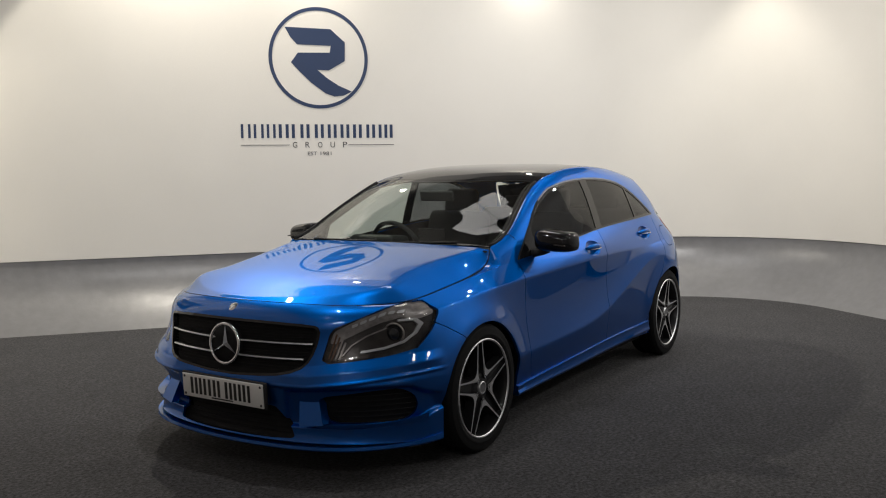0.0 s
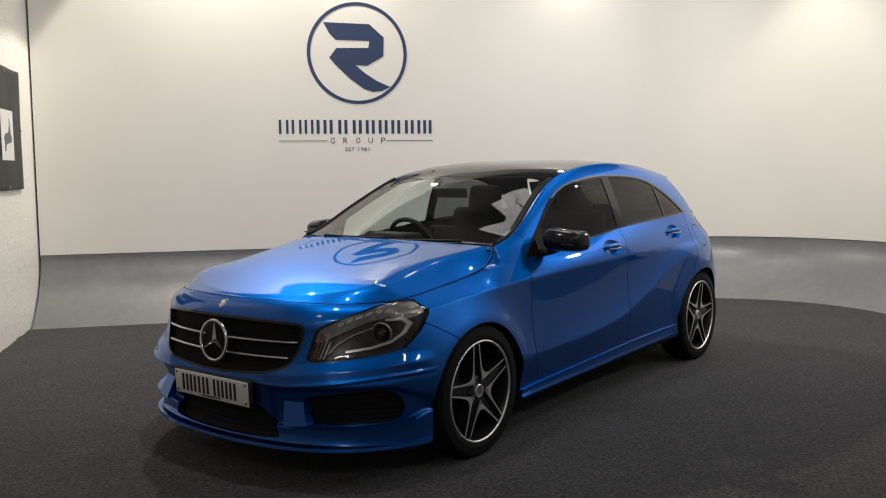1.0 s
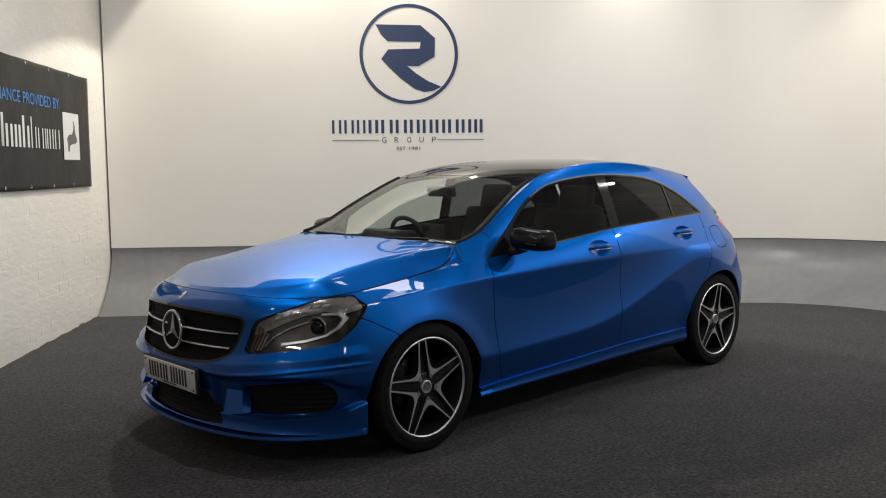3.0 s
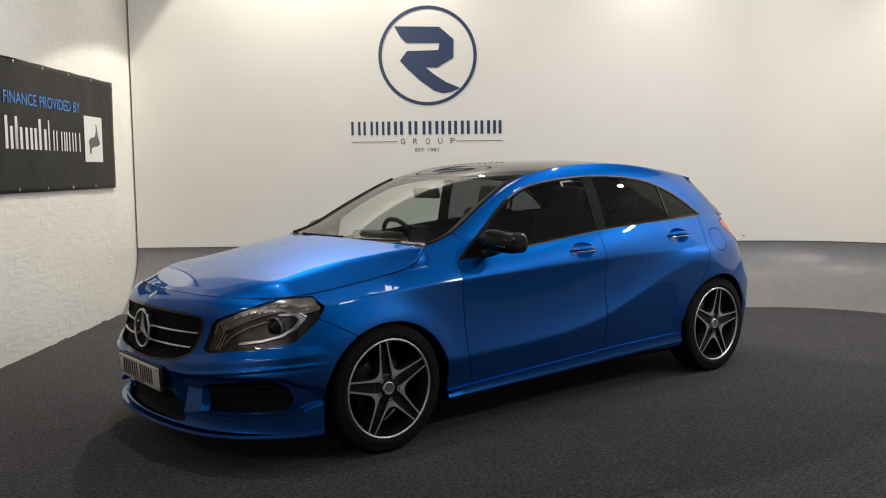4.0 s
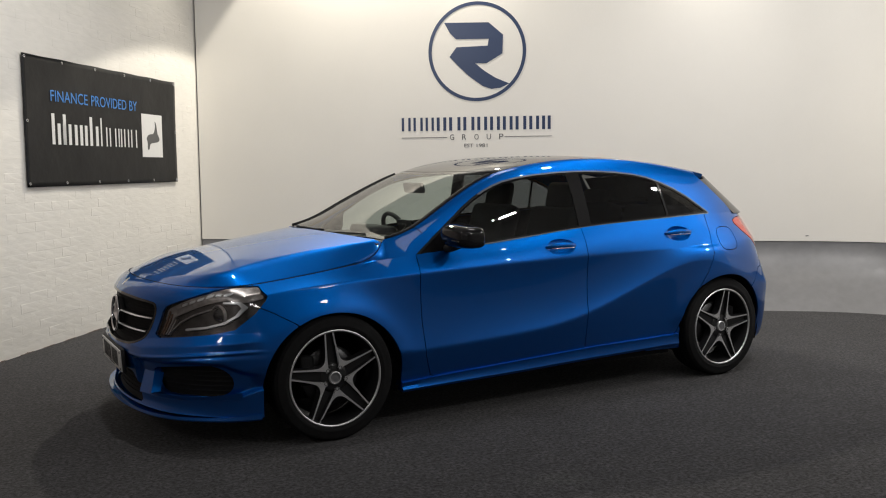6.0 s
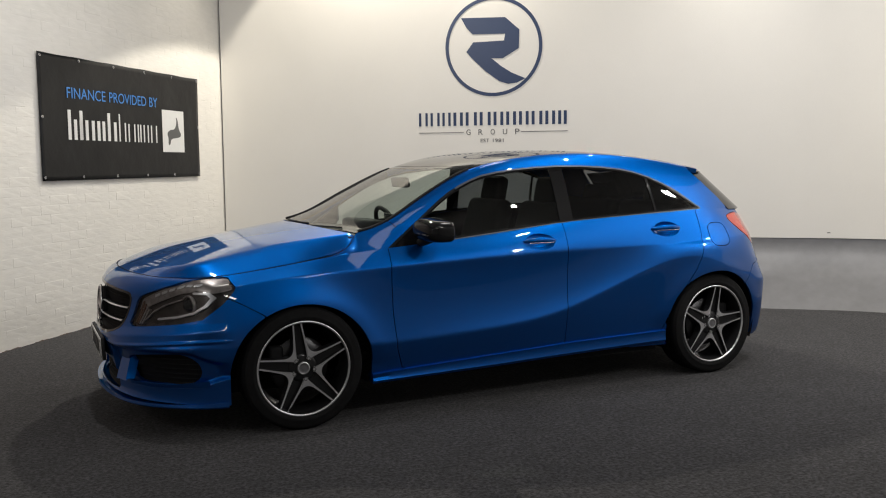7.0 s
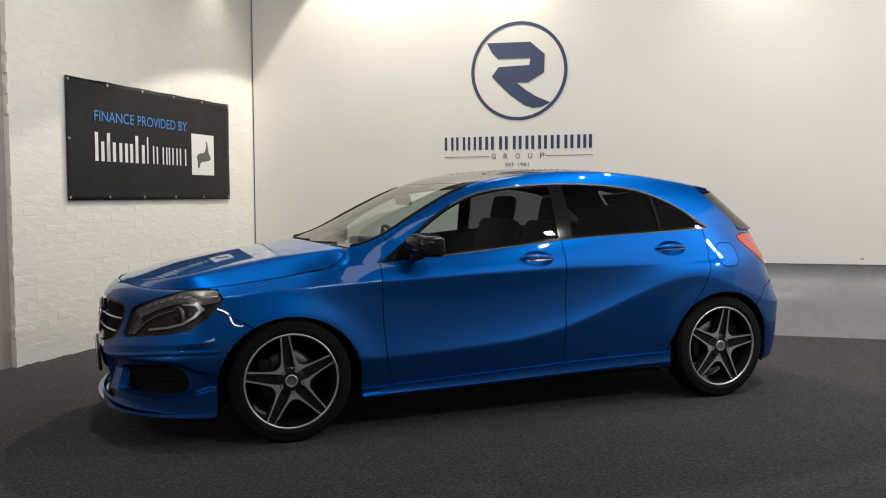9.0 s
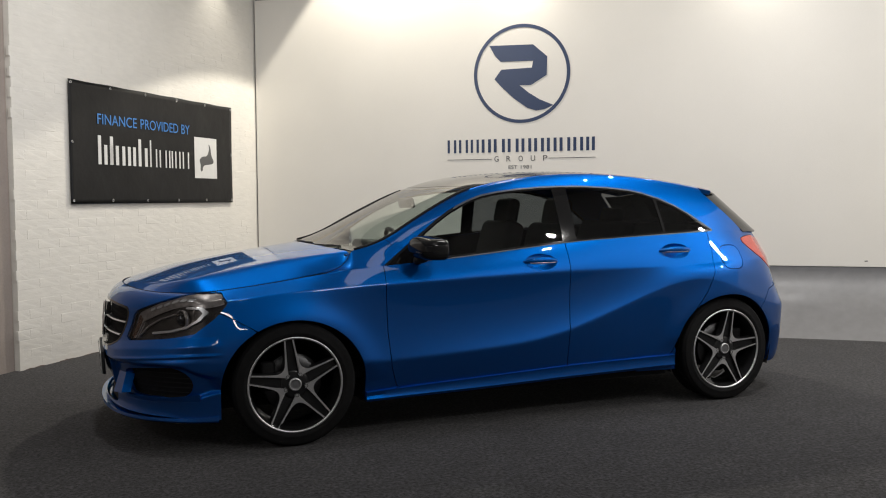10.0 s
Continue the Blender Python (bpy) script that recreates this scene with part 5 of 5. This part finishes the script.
        # the machined bow that joins two neighbouring spokes round a bolt
        ab = a0 + radians(36)
        arms = []
        for e, base in ((1, a0), (-1, a0 + radians(72))):
            po = np.array([math.cos(base + e * radians(5.0)), math.sin(base + e * radians(5.0))]) * 0.2345
            pi = np.array([math.cos(base + e * radians(29)), math.sin(base + e * radians(29))]) * 0.066
            d = (po - pi) / np.linalg.norm(po - pi)
            arms.append((pi + (po - pi) * 0.36 + np.array([-d[1], d[0]]) * e * 0.0082, pi - np.array([-d[1], d[0]]) * e * 0.004))
        bend = np.array([math.cos(ab), math.sin(ab)]) * 0.072
        bow = [tuple((1 - t) ** 2 * arms[0][0] + 2 * t * (1 - t) * bend + t * t * arms[1][0]) for t in np.linspace(0, 1, 13)]
        inner = [tuple(np.array([math.cos(ab + radians(h)), math.sin(ab + radians(h))]) * r) for h, r in ((14, 0.054), (0, 0.046), (-14, 0.054))]
        piece = part("spoke_bow", prism(bow + [tuple(arms[1][1])] + inner + [tuple(arms[0][1])], 0.030), ALLOY, w, "machined bow between two spokes", at @ Matrix.Translation((0, -0.0772, 0)), False)
        piece.data.materials.append(RIM_BLACK)
        for p in piece.data.polygons:
            p.material_index = 0 if abs((at.inverted().to_3x3() @ p.normal).y) > 0.9 else 1
        v, q = lathe([(0.0, -0.070), (0.0065, -0.070), (0.0075, -0.0795), (0.0095, -0.0795), (0.0100, -0.05)], 14)
        mesh("wheel_bolt", v, q, RIM_BLACK, w, "", True, m=at @ Matrix.Translation((0.056 * math.cos(ab), 0, 0.056 * math.sin(ab))))
    v, q = lathe([(0.08, -0.004), (0.150, -0.004), (0.152, 0.0), (0.152, 0.02), (0.08, 0.02)], 64)
    mesh("brake_disc", v, q, STEEL, w, "steel brake disc", True, m=at)
    a = radians(160)
    part("brake_caliper", box(0.075, 0.06, 0.15, 0.015), DARK, w, "", at @ Matrix.Rotation(radians(0), 4, "Y") @ Matrix.Translation((0.135 * math.cos(a) * (-1 if cx > 0 else 1), 0.0, 0.04)))
    v, q = tube([(0.222 * math.cos(radians(turn + 150)), -0.085, 0.222 * math.sin(radians(turn + 150))), (0.205 * math.cos(radians(turn + 150)), -0.10, 0.205 * math.sin(radians(turn + 150)))], 0.003, 8)
    mesh("valve", v, q, RUBBER, w, "", True, m=at)


for cx, turn in ((-1.35, 98), (1.35, 81)):
    wheel(cx, -1, turn)
    wheel(cx, 1, turn + 20)


# ---- cabin ----
def padded(name, sx_, sy_, sz_, place, tilt, mat, label="", bevel=0.04):
    return part(name, box(sx_, sy_, sz_, bevel, 3), mat, car, label, Matrix.Translation(place) @ Matrix.Rotation(radians(tilt), 4, "Y"))


for y in (-0.36, 0.36):
    padded("seat_cushion", 0.52, 0.50, 0.16, (0.02, y, 0.52), -6, CLOTH, "dark cloth seat")
    padded("seat_backrest", 0.13, 0.48, 0.62, (0.33, y, 0.80), 16, CLOTH, "dark cloth backrest", 0.05)
    padded("headrest", 0.09, 0.26, 0.19, (0.435, y, 1.165), 12, CLOTH, "", 0.04)
    padded("seat_cushion", 0.50, 0.56, 0.16, (0.86, y, 0.55), -8, CLOTH)
    padded("seat_backrest", 0.14, 0.60, 0.56, (1.18, y, 0.82), 20, CLOTH, "", 0.05)
    padded("headrest", 0.08, 0.24, 0.13, (1.30, y, 1.12), 15, CLOTH, "", 0.03)
bm = prism([(-0.95, 0.60), (-0.93, 0.93), (-0.80, 0.955), (-0.55, 0.935), (-0.43, 0.88), (-0.42, 0.72), (-0.50, 0.58)], 1.40, 0.02)
part("dashboard", bm, PLASTIC, car, "dark dashboard", Matrix.Translation((0, -0.70, 0)), False)
padded("instrument_hood", 0.20, 0.34, 0.07, (-0.55, 0.37, 0.955), 4, PLASTIC, "", 0.03)
padded("centre_screen", 0.015, 0.20, 0.11, (-0.50, 0.0, 0.985), -12, GLOSS_BLACK, "", 0.005)
STEER = Matrix.Translation((-0.36, 0.37, 0.895)) @ Matrix.Rotation(radians(-24), 4, "Y") @ Matrix.Rotation(radians(90), 4, "Z")
v, q = lathe([(0.180 + 0.015 * math.cos(a), 0.015 * math.sin(a)) for a in np.linspace(0, 2 * math.pi, 13)], 48)
steering = mesh("steering_wheel", v, q, PLASTIC, car, "black steering wheel", True, m=STEER)
part("steering_boss", box(0.16, 0.05, 0.12, 0.03, 3), PLASTIC, steering, "", STEER)
for a in (0, 180, 270):
    part("steering_spoke", box(0.15, 0.02, 0.035, 0.008), PLASTIC, steering, "", STEER @ Matrix.Rotation(radians(-a), 4, "Y") @ Matrix.Translation((0.11, 0, 0)))
padded("cabin_mirror", 0.03, 0.24, 0.065, (-0.44, 0.0, 1.235), -15, PLASTIC, "black cabin mirror", 0.012)
padded("parcel_shelf", 0.36, 1.1, 0.03, (1.46, 0, 0.98), 0, DARK, "", 0.01)
part("cabin_floor", box(2.5, 1.45, 0.04), DARK, car, "", Matrix.Translation((0.2, 0, 0.32)))

# ---- painted bricks on the west wall: the nearest as pieces, the rest joined ----
def brick_mesh(seed):
    rnd = random.Random(seed)
    bm = box(0.024, 0.2225, 0.0725, 0.0)
    for v in bm.verts:
        v.co.x += rnd.uniform(-0.0008, 0.0008) if v.co.x > 0 else 0
    front = [e for e in bm.edges if all(v.co.x > 0 for v in e.verts)]
    bmesh.ops.bevel(bm, geom=front, offset=0.004, segments=2, profile=0.6, affect="EDGES")
    me = bpy.data.meshes.new("brick")
    bm.to_mesh(me)
    bm.free()
    for p in me.polygons:
        p.use_smooth = False
    me.materials.append(BRICK_WHITE)
    return me


BRICKS = [brick_mesh(k) for k in range(4)]
rnd = random.Random(7)
verts, faces, count = [], [], 0
for row in range(int(CEIL / 0.075)):
    z = 0.0375 + 0.075 * row
    n = BRICK_END + 0.112 - (0.1125 if row % 2 else 0.0)
    while n < WALL_N + 0.08:
        lo = max(n - 0.11, BRICK_END + rnd.uniform(-0.012, 0.010))
        scale = (n + 0.11 - lo) / 0.22
        place = Matrix.Translation((BRICK_U - 0.0165 + rnd.uniform(-0.0008, 0.0008), (lo + n + 0.11) / 2, z)) @ Euler((rnd.gauss(0, 0.003), rnd.gauss(0, 0.006), rnd.gauss(0, 0.0018))).to_matrix().to_4x4() @ Matrix.Diagonal((1, scale, 1, 1))
        chipped = z < 0.05 and rnd.random() < 0.25
        me = BRICKS[rnd.randrange(4)]
        if scale > 0.2 and not chipped:
            if n < 2.0 and z < 2.35 and count < 300:
                ob = new("brick", me)
                ob.parent = wall_west
                ob.matrix_basis = ROOM @ place
                count += 1
            else:
                k = len(verts)
                verts += [tuple(ROOM @ place @ v.co) for v in me.vertices]
                faces += [tuple(k + i for i in p.vertices) for p in me.polygons]
        n += 0.225
tagged(mesh("bricks", verts, faces, BRICK_WHITE, wall_west, "white-painted bricks of the upper wall", False), kind="stuff")

# paint flaked off along the foot of the wall
at = ROOM @ Matrix.Translation((BRICK_U + 0.0005, 0, 0)) @ Matrix.Rotation(radians(90), 4, "Z")
n = BRICK_END + 0.05
while n < WALL_N - 0.55:
    wide, high = rnd.uniform(0.05, 0.24), rnd.choice((0.006, 0.010, 0.014, 0.022))
    steps = max(4, int(wide / 0.02))
    top = [(n + wide * k / steps, high * math.sin(math.pi * (0.08 + 0.84 * k / steps)) ** 0.5 * rnd.uniform(0.45, 1.0)) for k in range(steps + 1)]
    part("paint_chip", prism([(n, 0.001)] + top + [(n + wide, 0.001)][:1], 0.006), CHIP, wall_west, "", at @ Matrix.Translation((0, -0.004, 0)), False)
    n += wide + rnd.uniform(0.01, 0.30)
